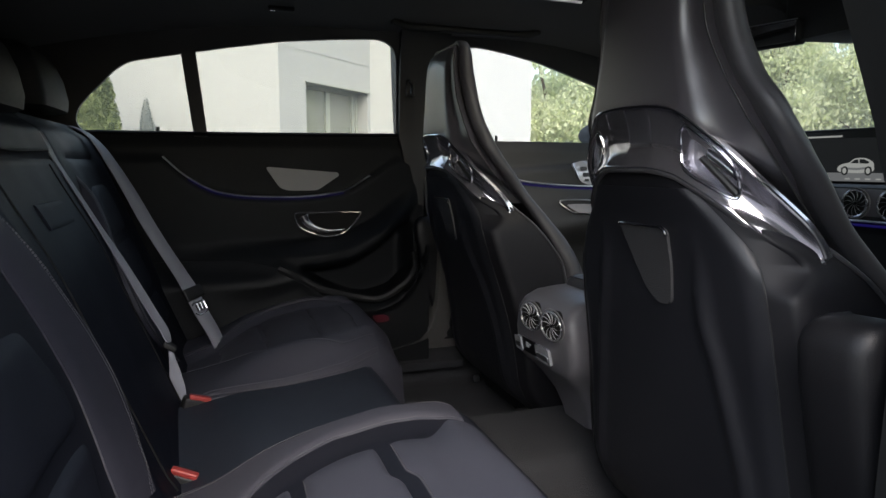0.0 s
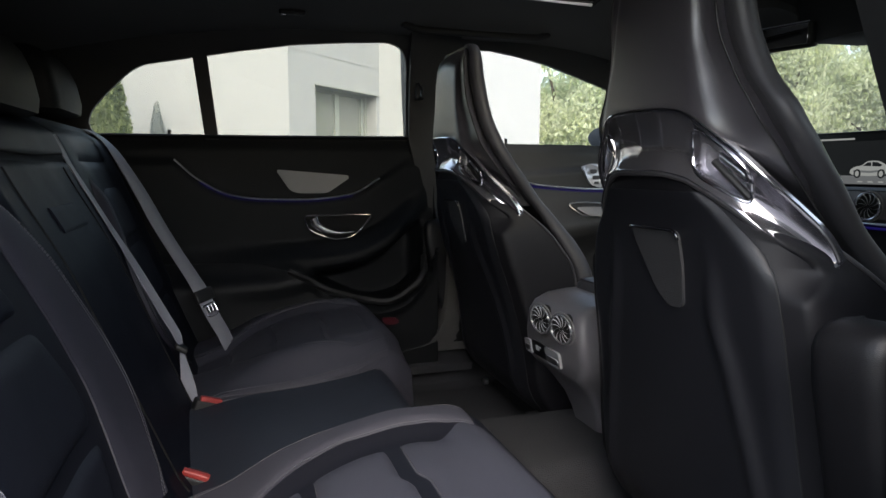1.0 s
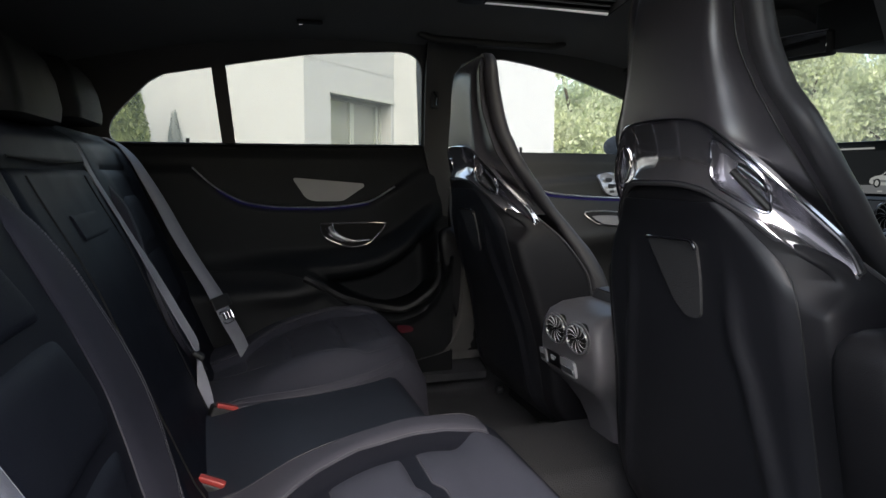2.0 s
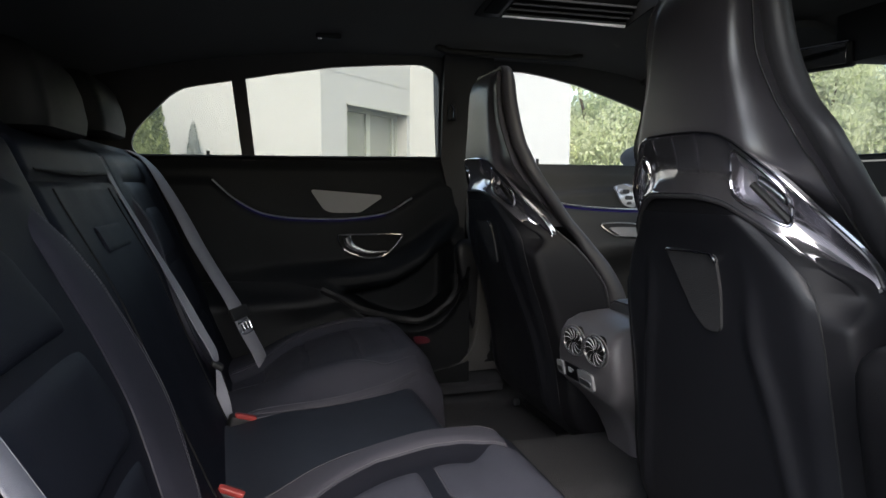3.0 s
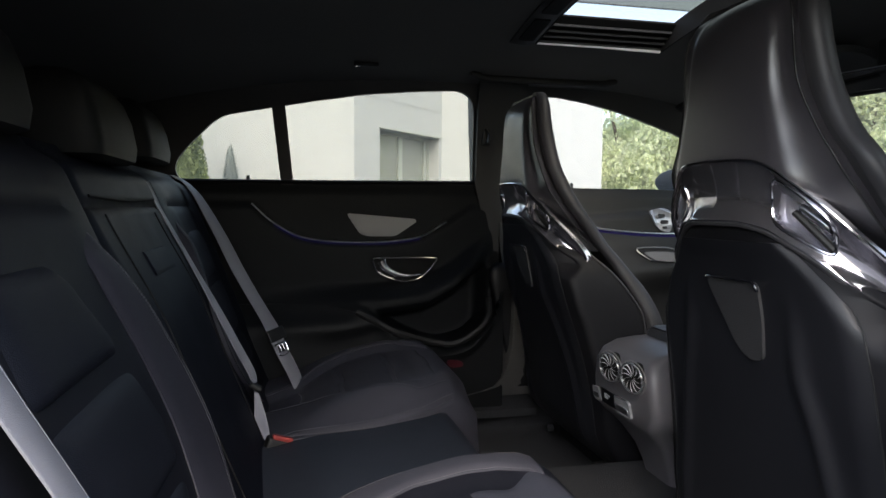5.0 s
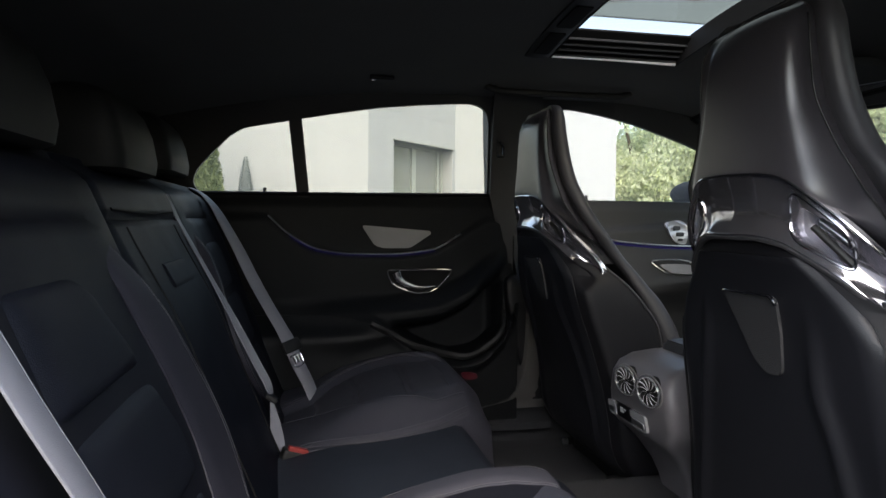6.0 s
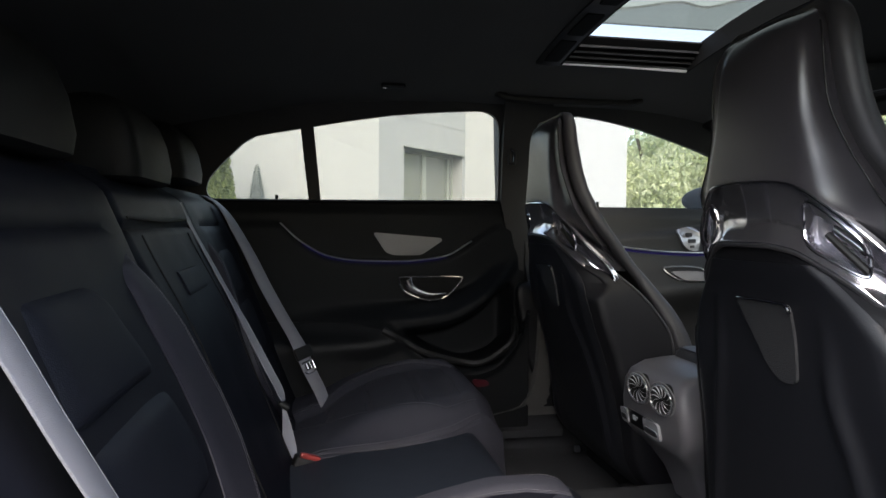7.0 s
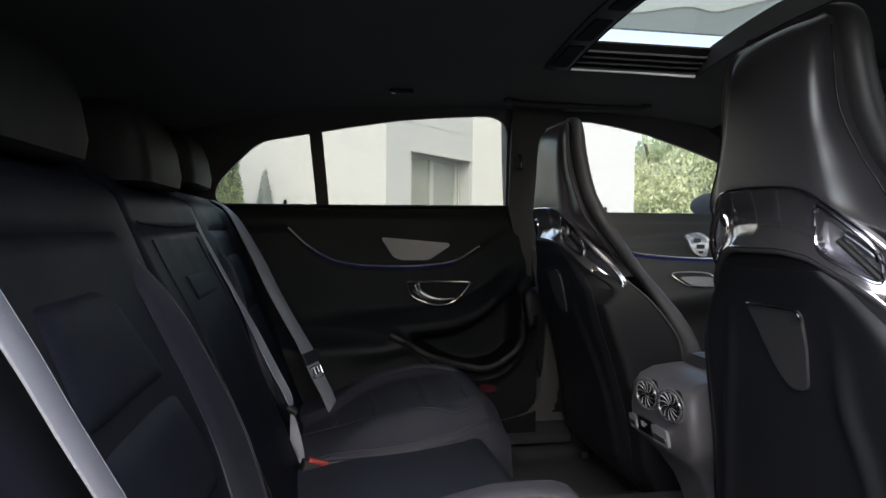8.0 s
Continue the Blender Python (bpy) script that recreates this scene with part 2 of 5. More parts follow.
def block(size, at=(0, 0, 0), bevel=0.005, segments=3, turn=None, taper=None):
    bm = bmesh.new()
    bmesh.ops.create_cube(bm, size=1, matrix=Matrix.Diagonal((*size, 1)))
    if taper:
        for v in bm.verts:
            if v.co.z > 0:
                v.co.x *= taper[0]
                v.co.y *= taper[1]
    if bevel:
        bmesh.ops.bevel(bm, geom=bm.edges[:], offset=bevel, segments=segments, profile=0.6, affect="EDGES")
    bm.transform(Matrix.Translation(at) @ (turn or Matrix()))
    return bm


def plate(outer, holes, place, thickness, bevel=0.0):
    """A plate with openings: 2D outlines filled, put in space by place(u, v, depth), thickness deep."""
    bm = bmesh.new()
    for loop in (outer, *holes):
        vs = [bm.verts.new((u, v, 0)) for u, v in loop]
        for a, b in zip(vs, vs[1:] + vs[:1]):
            bm.edges.new((a, b))
    bmesh.ops.triangle_fill(bm, edges=bm.edges[:], use_beauty=True, use_dissolve=False)
    got = bmesh.ops.extrude_face_region(bm, geom=bm.faces[:])
    for v in [g for g in got["geom"] if isinstance(g, bmesh.types.BMVert)]:
        v.co.z = 1
    for v in bm.verts:
        v.co = place(v.co.x, v.co.y, v.co.z * thickness)
    return bm


def rounded(loop, radius, steps=5):
    """A 2D outline with its corners rounded."""
    out = []
    n = len(loop)
    for i in range(n):
        p, a, b = Vector(loop[i]), Vector(loop[i - 1]), Vector(loop[(i + 1) % n])
        r = min(radius, 0.45 * (a - p).length, 0.45 * (b - p).length)
        s, e = p + (a - p).normalized() * r, p + (b - p).normalized() * r
        for k in range(steps + 1):
            t = k / steps
            q = s * (1 - t) ** 2 + p * 2 * t * (1 - t) + e * t * t
            out.append((q.x, q.y))
    return out


def smooth_loop(loop, n):
    """A closed smooth 2D outline through the points of loop, n pieces between each two."""
    out = []
    m = len(loop)
    for i in range(m):
        p0, p1, p2, p3 = (Vector(loop[(i + k) % m]) for k in (-1, 0, 1, 2))
        for k in range(n):
            t = k / n
            q = 0.5 * (2 * p1 + (p2 - p0) * t + (2 * p0 - 5 * p1 + 4 * p2 - p3) * t * t + (3 * p1 - p0 - 3 * p2 + p3) * t ** 3)
            out.append((q.x, q.y))
    return out


# ---- ground, house and planting ----
bm = bmesh.new()
bmesh.ops.create_grid(bm, x_segments=2, y_segments=2, size=400)
tagged(link("ground", bm, PAVING, smooth=False), "grey paved forecourt round the parked car", "ground", kind="structure")

house = thing("house", "white rendered modern house with a corner and a dark-glazed window", "house", at=(0, 0, 0))
A, B, C = Vector((0.345, 7.6)), Vector((1.86, 9.17)), Vector((4.62, 9.17))
along_b = (B - A).normalized()
along_a = Vector((along_b.y, -along_b.x))
TOP = 2.95


def wall_piece(p, q, holes, inward, name):
    d = (q - p)
    ln = d.length
    d = d / ln
    return part(name, plate([(0, 0), (ln, 0), (ln, TOP), (0, TOP)], holes,
                            lambda u, v, w: Vector((p.x + d.x * u + inward.x * w, p.y + d.y * u + inward.y * w, v)), 0.3), RENDER_WALL, house, smooth=False)


LEFT = Vector((-0.985, 0.17))
wall_piece(A, A + LEFT * 9, [], Vector((0.17, 0.985)), "wall")
w0, w1 = (Vector((0.73, 8.0)) - A).length, (Vector((1.80, 9.11)) - A).length
wall_piece(A, B, [[(w0, 0.2), (w1, 0.2), (w1, 2.0), (w0, 2.0)]], -along_a, "wall")
wall_piece(B, C, [], Vector((0, 1)), "wall")
END = Vector((0.30, 0.954))
wall_piece(C + END * 0.3, C + END * 6, [], Vector((-0.954, 0.30)), "wall")

# window in the receding wall: frame, mullion, panes
def on_b(u, v, w):
    """A place on the receding wall: u along it from the corner, v up, w into the house."""
    return Vector((A.x + along_b.x * u - along_a.x * w, A.y + along_b.y * u - along_a.y * w, v))


win = part("window", plate([(w0, 0.2), (w1, 0.2), (w1, 2.0), (w0, 2.0)], [[(w0 + 0.05, 0.25), (w0 + 0.70, 0.25), (w0 + 0.70, 1.94), (w0 + 0.05, 1.94)],
                           [(w0 + 0.80, 0.25), (w1 - 0.16, 0.25), (w1 - 0.16, 1.94), (w0 + 0.80, 1.94)], [(w1 - 0.12, 0.25), (w1 - 0.05, 0.25), (w1 - 0.05, 1.94), (w1 - 0.12, 1.94)]],
                           lambda u, v, w: on_b(u, v, 0.18 + w), 0.06), FRAME_PAINT, house, "grey-green framed window", False)
part("pane", plate([(w0 + 0.05, 0.25), (w0 + 0.70, 0.25), (w0 + 0.70, 1.94), (w0 + 0.05, 1.94)], [], lambda u, v, w: on_b(u, v, 0.21 + w), 0.01), HOUSE_GLASS, win, smooth=False)
part("pane", plate([(w0 + 0.80, 0.25), (w1 - 0.16, 0.25), (w1 - 0.16, 1.94), (w0 + 0.80, 1.94)], [], lambda u, v, w: on_b(u, v, 0.21 + w), 0.01), HOUSE_GLASS, win, smooth=False)
part("blind", plate([(w1 - 0.12, 0.25), (w1 - 0.05, 0.25), (w1 - 0.05, 1.94), (w1 - 0.12, 1.94)], [], lambda u, v, w: on_b(u, v, 0.21 + w), 0.01), RENDER_WALL, win, "white reveal strip", False)
part("lintel_flashing", plate([(w0 - 0.02, 1.985), (w1 + 0.05, 1.985), (w1 + 0.05, 2.0), (w0 - 0.02, 2.0)], [], lambda u, v, w: on_b(u, v, -0.03 + w), 0.16), FRAME_PAINT, house, smooth=False)
part("string_course", plate([(0.02, 2.39), ((B - A).length - 0.01, 2.39), ((B - A).length - 0.01, 2.405), (0.02, 2.405)], [], lambda u, v, w: on_b(u, v, -0.006 + w), 0.02), RENDER_WALL, house, "thin moulded line", False)
part("roof", plate([tuple(A + LEFT * 9), tuple(A), tuple(B), tuple(C), tuple(C + END * 6), tuple(A + LEFT * 9 + Vector((0, 8)))], [], lambda u, v, w: Vector((u, v, TOP + w)), 0.2), FRAME_PAINT, house, smooth=False)


def leaves(name, places, size, mat, parent, label=""):
    """Many small bent leaves, each an island of two triangles, at the given places."""
    rng = random.Random(len(places))
    verts, faces = [], []
    for p in places:
        q = Euler((rng.uniform(0, 6.3), rng.uniform(0, 6.3), rng.uniform(0, 6.3))).to_matrix()
        r = size * rng.uniform(0.6, 1.4)
        i = len(verts)
        verts += [tuple(p + q @ Vector(c) * r) for c in ((-0.5, 0, 0), (0, -0.28, 0.08), (0.5, 0, 0), (0, 0.28, 0.08))]
        faces += [(i, i + 1, i + 2), (i, i + 2, i + 3)]
    me = bpy.data.meshes.new(name)
    me.from_pydata(verts, [], faces)
    me.materials.append(mat)
    ob = new(name, me)
    ob.parent = parent
    if label:
        ob["label"] = label
    return ob


def tree(at, height, spread, seed):
    """A broad garden tree: tapered trunk, limbs, and leaves in uneven clumps."""
    rng = random.Random(seed)
    t = thing("tree", "leafy light green garden tree behind the house", "tree", "garden trees", at=at)
    bm = tube([(0, 0, 0), (0.05, 0.02, height * 0.3), (0.02, 0.06, height * 0.62)], [0.14, 0.10, 0.05], 8)
    clumps = []
    for k in range(26):
        a, h, r = rng.uniform(0, 6.28), rng.uniform(0.12, 0.95) ** 0.9, rng.uniform(0.35, 1.0)
        wide = spread * (1.15 - 0.75 * h) * r
        clumps.append((Vector((wide * math.cos(a), wide * math.sin(a), height * h)), rng.uniform(0.30, 0.62)))
    for c, r in clumps[::3]:
        tube([(0.03, 0.03, max(0.25, c.z * 0.55)), tuple(c * 0.6 + Vector((0, 0, c.z * 0.3))), tuple(c)], [0.045, 0.03, 0.012], 6, bm)
    part("trunk", bm, BARK, t)
    places = []
    for c, r in clumps:
        for i in range(int(1500 * r)):
            d = Vector((rng.gauss(0, 1), rng.gauss(0, 1), rng.gauss(0, 1))).normalized() * r * rng.uniform(0.55, 1.08)
            p = c + d
            if p.z > 0.05:
                places.append(p)
    leaves("crown", places, 0.095, HEDGE_LEAF, t)
    return t


spots = [(6.3, 11.6, 3.4), (6.9, 10.4, 3.5), (7.4, 10.4, 3.9), (8.7, 10.0, 3.7), (10.0, 9.2, 3.9), (11.0, 8.0, 4.2), (11.9, 6.6, 4.1), (12.6, 5.2, 4.5), (13.2, 3.7, 4.3), (13.6, 2.2, 4.6), (13.8, 0.6, 4.4)]
for k, (x, y, h) in enumerate(spots):
    tree((x, y, 0), h, 1.15, 20 + k)


# continuous planting behind the trees
rng = random.Random(5)
line = [(6.3, 13.0), (7.6, 13.0), (9.6, 12.2), (12.2, 10.2), (14.2, 7.2), (15.4, 3.6), (16.0, -0.5)]
rows = []
for i in range(61):
    t = i / 60 * (len(line) - 1)
    k = min(int(t), len(line) - 2)
    x, y = (line[k][j] + (line[k + 1][j] - line[k][j]) * (t - k) for j in (0, 1))
    top = 2.5 + 0.5 * noise.noise((x * 0.7, y * 0.7, 0)) + 0.25 * noise.noise((x * 2, y * 2, 3)) + 0.10 * max(0, x - 5)
    rows.append((x, y, top))
shrubs = thing("shrubbery", "bank of light green shrubs behind the garden trees", "shrubs", kind="stuff")
places = []
for x, y, top in rows:
    for i in range(420):
        h = rng.random()
        places.append(Vector((x + rng.gauss(0, 0.22), y + rng.gauss(0, 0.22), 0.05 + top * h * (1 + 0.08 * noise.noise((x * 4, h * 6, y * 4))))))
leaves("foliage", places, 0.16, HEDGE_LEAF, shrubs)
part("inner_foliage", loft([[Vector((x + c * 0.25, y + c * 0.25, z)) for c, z in ((1, 0), (1, top * 0.7), (0, top * 0.9), (-1, top * 0.7), (-1, 0))] for x, y, top in rows]), HEDGE_LEAF, shrubs)


def cypress(at, height, radius, mat, label, name, count, size, seed):
    rng = random.Random(seed)
    t = thing(name, label, "shrub", at=at)
    part("trunk", tube([(0, 0, 0), (0, 0, height * 0.5), (0, 0, height * 0.9)], [radius * 0.16, radius * 0.1, 0.01], 8), BARK, t)
    places = []
    for i in range(count):
        h = 1 - math.sqrt(rng.uniform(0.0, 1.0))
        r = radius * (1 - h) ** 0.8 * min(1, 0.6 + 6 * h) * rng.uniform(0.80, 1.04) * (1 + 0.06 * noise.noise((at[0] * 9 + h * 9, i % 7, 0)))
        a = rng.uniform(0, 6.2832)
        places.append(Vector((r * math.cos(a), r * math.sin(a), 0.03 + h * height)))
    leaves("foliage", places, size, mat, t)
    core = [[Vector((radius * 0.88 * (1 - h) ** 0.8 * math.cos(k * 0.5236), radius * 0.88 * (1 - h) ** 0.8 * math.sin(k * 0.5236), 0.08 + h * height * 0.96)) for k in range(12)] for h in (0, 0.1, 0.25, 0.4, 0.6, 0.8, 0.95)]
    part("inner_foliage", loft(core), mat, t)


cypress((-1.78, 6.5, 0), 3.3, 0.62, CYPRESS_LEAF, "dense green clipped cypress beside the house", "cypress", 24000, 0.045, 3)
# Conifer shape added where only a tree's pale reflection shows.
cypress((-1.20, 7.60, 0), 1.70, 0.27, WASHED_LEAF, "slim conifer shape standing for a faint tree reflection, washed-out grey", "conifer", 9000, 0.022, 4)

# unseen hedge behind the camera, added to cut low light on the side of the open door
bm = bmesh.new()
rng = random.Random(8)
rows = []
for i in range(41):
    x = -9 + 16 * i / 40
    rows.append([Vector((x, -15.0 + 0.5 * math.cos(a) + 0.12 * noise.noise((x * 1.3, a * 2, 0)), 0.55 + 0.6 * math.sin(a) + 0.15 * noise.noise((x * 1.1, a * 2, 5)))) for a in [2 * math.pi * k / 16 for k in range(16)]])
hedge = thing("hedge", "unseen low dark green hedge added to cut light from the yard side", "hedge")
part("inner_foliage", loft(rows), HEDGE_DARK, hedge)
leaves("foliage", [Vector((rng.uniform(-9, 7), -15.0 + 0.55 * rng.choice((-1, 1)) * rng.uniform(0.7, 1.05), rng.uniform(0.1, 1.15))) for k in range(6000)], 0.09, HEDGE_DARK, hedge)

# ---- car body ----
SIDE_Z = 0.96


def side_y(z):
    """The inner face of the upper doors, leaning inwards above the sill."""
    return 0.70 - 0.25 * (z - SIDE_Z)


def roof_z(x, y):
    return 1.318 - 0.235 * y * y - 0.16 * max(0, -x - 0.1) ** 2 - 0.30 * max(0, x - 0.35) ** 2


REAR_WIN = [(-0.722, 0.985), (-0.712, 1.014), (-0.684, 1.046), (-0.650, 1.079), (-0.624, 1.104), (-0.593, 1.122), (-0.537, 1.133), (-0.451, 1.149), (-0.378, 1.163),
            (-0.245, 1.185), (-0.133, 1.196), (-0.032, 1.203), (0.0, 1.204), (0.028, 1.194), (0.042, 1.176), (0.047, 1.151), (0.057, 0.962), (-0.69, 0.956), (-0.712, 0.962)]
FRONT_WIN = [(0.20, 0.957), (0.205, 1.17), (0.22, 1.197), (0.28, 1.20), (0.365, 1.189), (0.454, 1.172), (0.548, 1.146), (0.651, 1.116), (0.80, 1.06), (0.95, 0.985), (0.99, 0.935)]


def rear_win_loop():
    return rounded(REAR_WIN, 0.012, 2)


def on_side(sign):
    return lambda u, v, w: Vector((u, sign * (side_y(v) + w), v))


# left side of the body: one frame round both windows
def upper_frame(sign, parent):
    outer = [(-1.0, SIDE_Z - 0.02), (-0.95, 1.10), (-0.7, 1.19), (-0.4, 1.245), (0.0, 1.265), (0.35, 1.262), (0.6, 1.24), (0.85, 1.16), (1.1, 1.04), (1.12, SIDE_Z - 0.04)]
    outer_r = [p for p in outer if p[0] < 0.12] + [(0.128, 1.262), (0.128, SIDE_Z - 0.02)]
    outer_f = [(0.132, SIDE_Z - 0.02), (0.132, 1.262)] + [p for p in outer if p[0] > 0.14]
    return outer_r, outer_f


RIDGE_LINE = [(-0.9, 0.645), (-0.25, 0.640), (-0.10, 0.655), (-0.02, 0.690), (0.05, 0.745), (0.12, 0.80)]
RIM_LINE = [(-0.9, 0.655), (-0.38, 0.650), (-0.28, 0.632), (-0.22, 0.606), (-0.18, 0.575), (-0.13, 0.546), (-0.04, 0.518), (0.02, 0.530), (0.07, 0.570), (0.10, 0.62), (0.12, 0.68)]


def door_depth(x, z, front=False):
    """How far the rear door's inner panel stands into the cabin from its plain face."""
    d = 0.010 * step(0.957, 0.92, z)
    # shallow upper dish above the trim line
    line = spline([(-0.535, 0.901), (-0.483, 0.853), (-0.404, 0.812), (-0.321, 0.801), (-0.221, 0.799), (-0.101, 0.811), (-0.02, 0.854), (0.05, 0.90)], x)
    d += 0.010 * step(line + 0.012, line - 0.02, z)
    # armrest: a rolled ledge that sweeps up towards the front and stands proud of the pocket below
    ridge = spline(RIDGE_LINE, x)
    soft = step(-0.18, -0.34, x)
    roll = 0.060 * step(ridge + 0.055, ridge, z) * step(ridge - 0.060 - 0.05 * soft, ridge - 0.012, z)
    d += roll * step(-0.50, -0.10, x) * step(0.12, 0.0, x)
    d += 0.018 * step(ridge - 0.02, ridge - 0.06, z)
    # open pocket under the armrest; its outer wall has a rounded rim
    rim = spline(RIM_LINE, x)
    d += 0.045 * step(rim + 0.016 + 0.02 * soft, rim - 0.020 - 0.06 * soft, z) + 0.008 * (1 - soft) * bell(z, rim - 0.016, 0.016)
    d -= 0.060 * step(rim, rim + 0.022, z) * step(ridge - 0.028, ridge - 0.050, z) * step(-0.27, -0.20, x) * step(0.10, 0.06, x)
    return d


def rear_door():
    door = thing("rear_door", "black rear car door with curved trim strip and speaker grille", "car door")
    outer, _ = upper_frame(1, door)
    part("window_frame", plate(outer, [rear_win_loop()], on_side(1), 0.014), TRIM, door)
    part("panel", sheet(lambda u, v: Vector((-0.98 + 1.106 * u, 0.70 - door_depth(-0.98 + 1.106 * u, 0.34 + 0.616 * v), 0.34 + 0.616 * v)), 150, 150, (0, 0.10, 0)), SHADED_DOOR_TRIM, door)
    # Sheet added over the pocket's recess to stand for the shade inside.
    def pocket(u, v):
        x = -0.20 + 0.275 * u
        lo, hi = spline(RIM_LINE, x) + 0.020, spline(RIDGE_LINE, x) - 0.036
        z = lo + max(0.002, hi - lo) * v
        return Vector((x, 0.70 - door_depth(x, z) - 0.003, z))

    part("pocket_shade_sheet", sheet(pocket, 30, 16, (0, 0.004, 0)), SHADED_DOOR_TRIM, door, "sheet added over the door pocket for the shade inside")
    LIP = [(-0.27, 0.622), (-0.22, 0.594), (-0.179, 0.570), (-0.121, 0.549), (-0.061, 0.532), (-0.023, 0.527), (0.016, 0.537), (0.055, 0.562), (0.086, 0.598), (0.098, 0.640)]
    lips = [-0.27 + 0.368 * k / 40 for k in range(41)]
    part("pocket_lip", tube([(x, 0.70 - door_depth(x, spline(LIP, x) - 0.018) + 0.004 + 0.006 * step(0.05, 0.10, x), spline(LIP, x)) for x in lips], 0.0105), LIT_LIP_TRIM, door, "rolled pocket lip, paler for the light along its rim")

    def lower(u, v):
        x = -0.60 + 0.722 * u
        z = 0.345 + (spline(LIP if x > -0.265 else RIM_LINE, x) - 0.010 - 0.345) * v
        return Vector((x, 0.70 - door_depth(x, z) - 0.003, z))

    part("lower_panel", sheet(lower, 60, 30, (0, 0.004, 0)), LOWER_TRIM, door, "dark grey moulded lower panel")
    # slim pillar between the door glass and the quarter glass
    part("glass_divider", plate([(-0.482, 1.15), (-0.449, 1.156), (-0.429, 0.95), (-0.461, 0.95)], [], lambda u, v, w: Vector((u, side_y(v) - 0.004 + w, v)), 0.04), TRIM, door)
    part("pane", plate([(-0.30 + (u + 0.30) * 1.04, 1.05 + (v - 1.05) * 1.12) for u, v in rear_win_loop()], [], lambda u, v, w: Vector((u, side_y(v) + 0.03 + w, v)), 0.004), GLASS, door).visible_shadow = False
    part("sill_seal", tube([(-0.72, 0.692, 0.957), (-0.3, 0.692, 0.959), (0.06, 0.692, 0.963)], 0.008, flat=0.6), RUBBER, door)
    strip = curve_points([(-0.535, 0.6, 0.901), (-0.483, 0.6, 0.853), (-0.404, 0.6, 0.812), (-0.321, 0.6, 0.801), (-0.221, 0.6, 0.799), (-0.101, 0.6, 0.811), (-0.02, 0.6, 0.854)], 40)
    for p in strip:
        p.y = 0.70 - door_depth(p.x, p.z) - 0.004
    part("trim_strip", tube(strip, 0.0022), SATIN, door, "thin satin metal trim strip")
    part("ambient_light", tube([p + Vector((0, 0.003, -0.006)) for p in strip[7:-6]], 0.0018), AMBIENT, door, "blue ambient light line")
    grille = rounded([(-0.293, 0.877), (-0.257, 0.822), (-0.235, 0.815), (-0.161, 0.815), (-0.103, 0.854), (-0.106, 0.862)], 0.012)
    part("speaker_grille", plate(grille, [], lambda u, v, w: Vector((u, 0.70 - door_depth(u, v) - 0.006 + w, v)), 0.008), GRILLE, door, "perforated metal speaker grille")
    cup = smooth_loop([(-0.222, 0.752), (-0.21, 0.720), (-0.17, 0.700), (-0.135, 0.694), (-0.09, 0.705), (-0.05, 0.748), (-0.06, 0.756), (-0.14, 0.757), (-0.205, 0.757)], 4)
    ring_y = lambda u, v: 0.70 - door_depth(u, v) - 0.006
    part("handle_bezel", tube([(u, ring_y(u, v), v) for u, v in cup + cup[:2]], 0.003), CHROME, door, "chrome ring round the door pull")
    part("handle_cup", plate(cup, [], lambda u, v, w: Vector((u, ring_y(u, v) + 0.001 + w, v)), 0.004), RUBBER, door)
    path = curve_points([(-0.207, 0, 0.747), (-0.198, 0, 0.730), (-0.172, 0, 0.713), (-0.135, 0, 0.705), (-0.092, 0, 0.710)], 24)
    rings = []
    for i, p in enumerate(path):
        t = i / 24
        w = 0.013 * (1 - 0.8 * t ** 1.3)
        d = (path[min(i + 1, 24)] - path[max(i - 1, 0)]).normalized()
        n_ = Vector((-d.z, 0, d.x))
        y = ring_y(p.x, p.z)
        rings.append([Vector((p.x, y, p.z)) + n_ * (w * math.cos(a) + 0.6 * w) + Vector((0, -0.010 * math.sin(a) * (1 - 0.5 * t), 0)) for a in [2 * math.pi * k / 14 for k in range(14)]])
    part("door_lever", loft(rings), CHROME, door, "crescent chrome door lever")
    part("lock_pin", tube([(-0.545, 0.715, 0.95), (-0.545, 0.715, 0.974)], 0.0045), BLACK, door)
    part("outer_skin", sheet(lambda u, v: Vector((-0.98 + 1.106 * u, 0.80 + 0.12 * math.sin(math.pi * min(1, 0.25 + 0.75 * v)) ** 0.7, 0.30 + 0.655 * v)), 12, 14, (0, -0.03, 0)), PAINT, door)


def front_depth(x, z):
    d = 0.01 * step(0.955, 0.92, z) + 0.05 * bell(z, 0.70 + 0.03 * step(0.4, 0.8, x), 0.06)
    d += 0.018 * step(spline([(0.3, 0.86), (0.5, 0.875), (0.8, 0.90)], x) + 0.01, spline([(0.3, 0.86), (0.5, 0.875), (0.8, 0.90)], x) - 0.01, z)
    return d


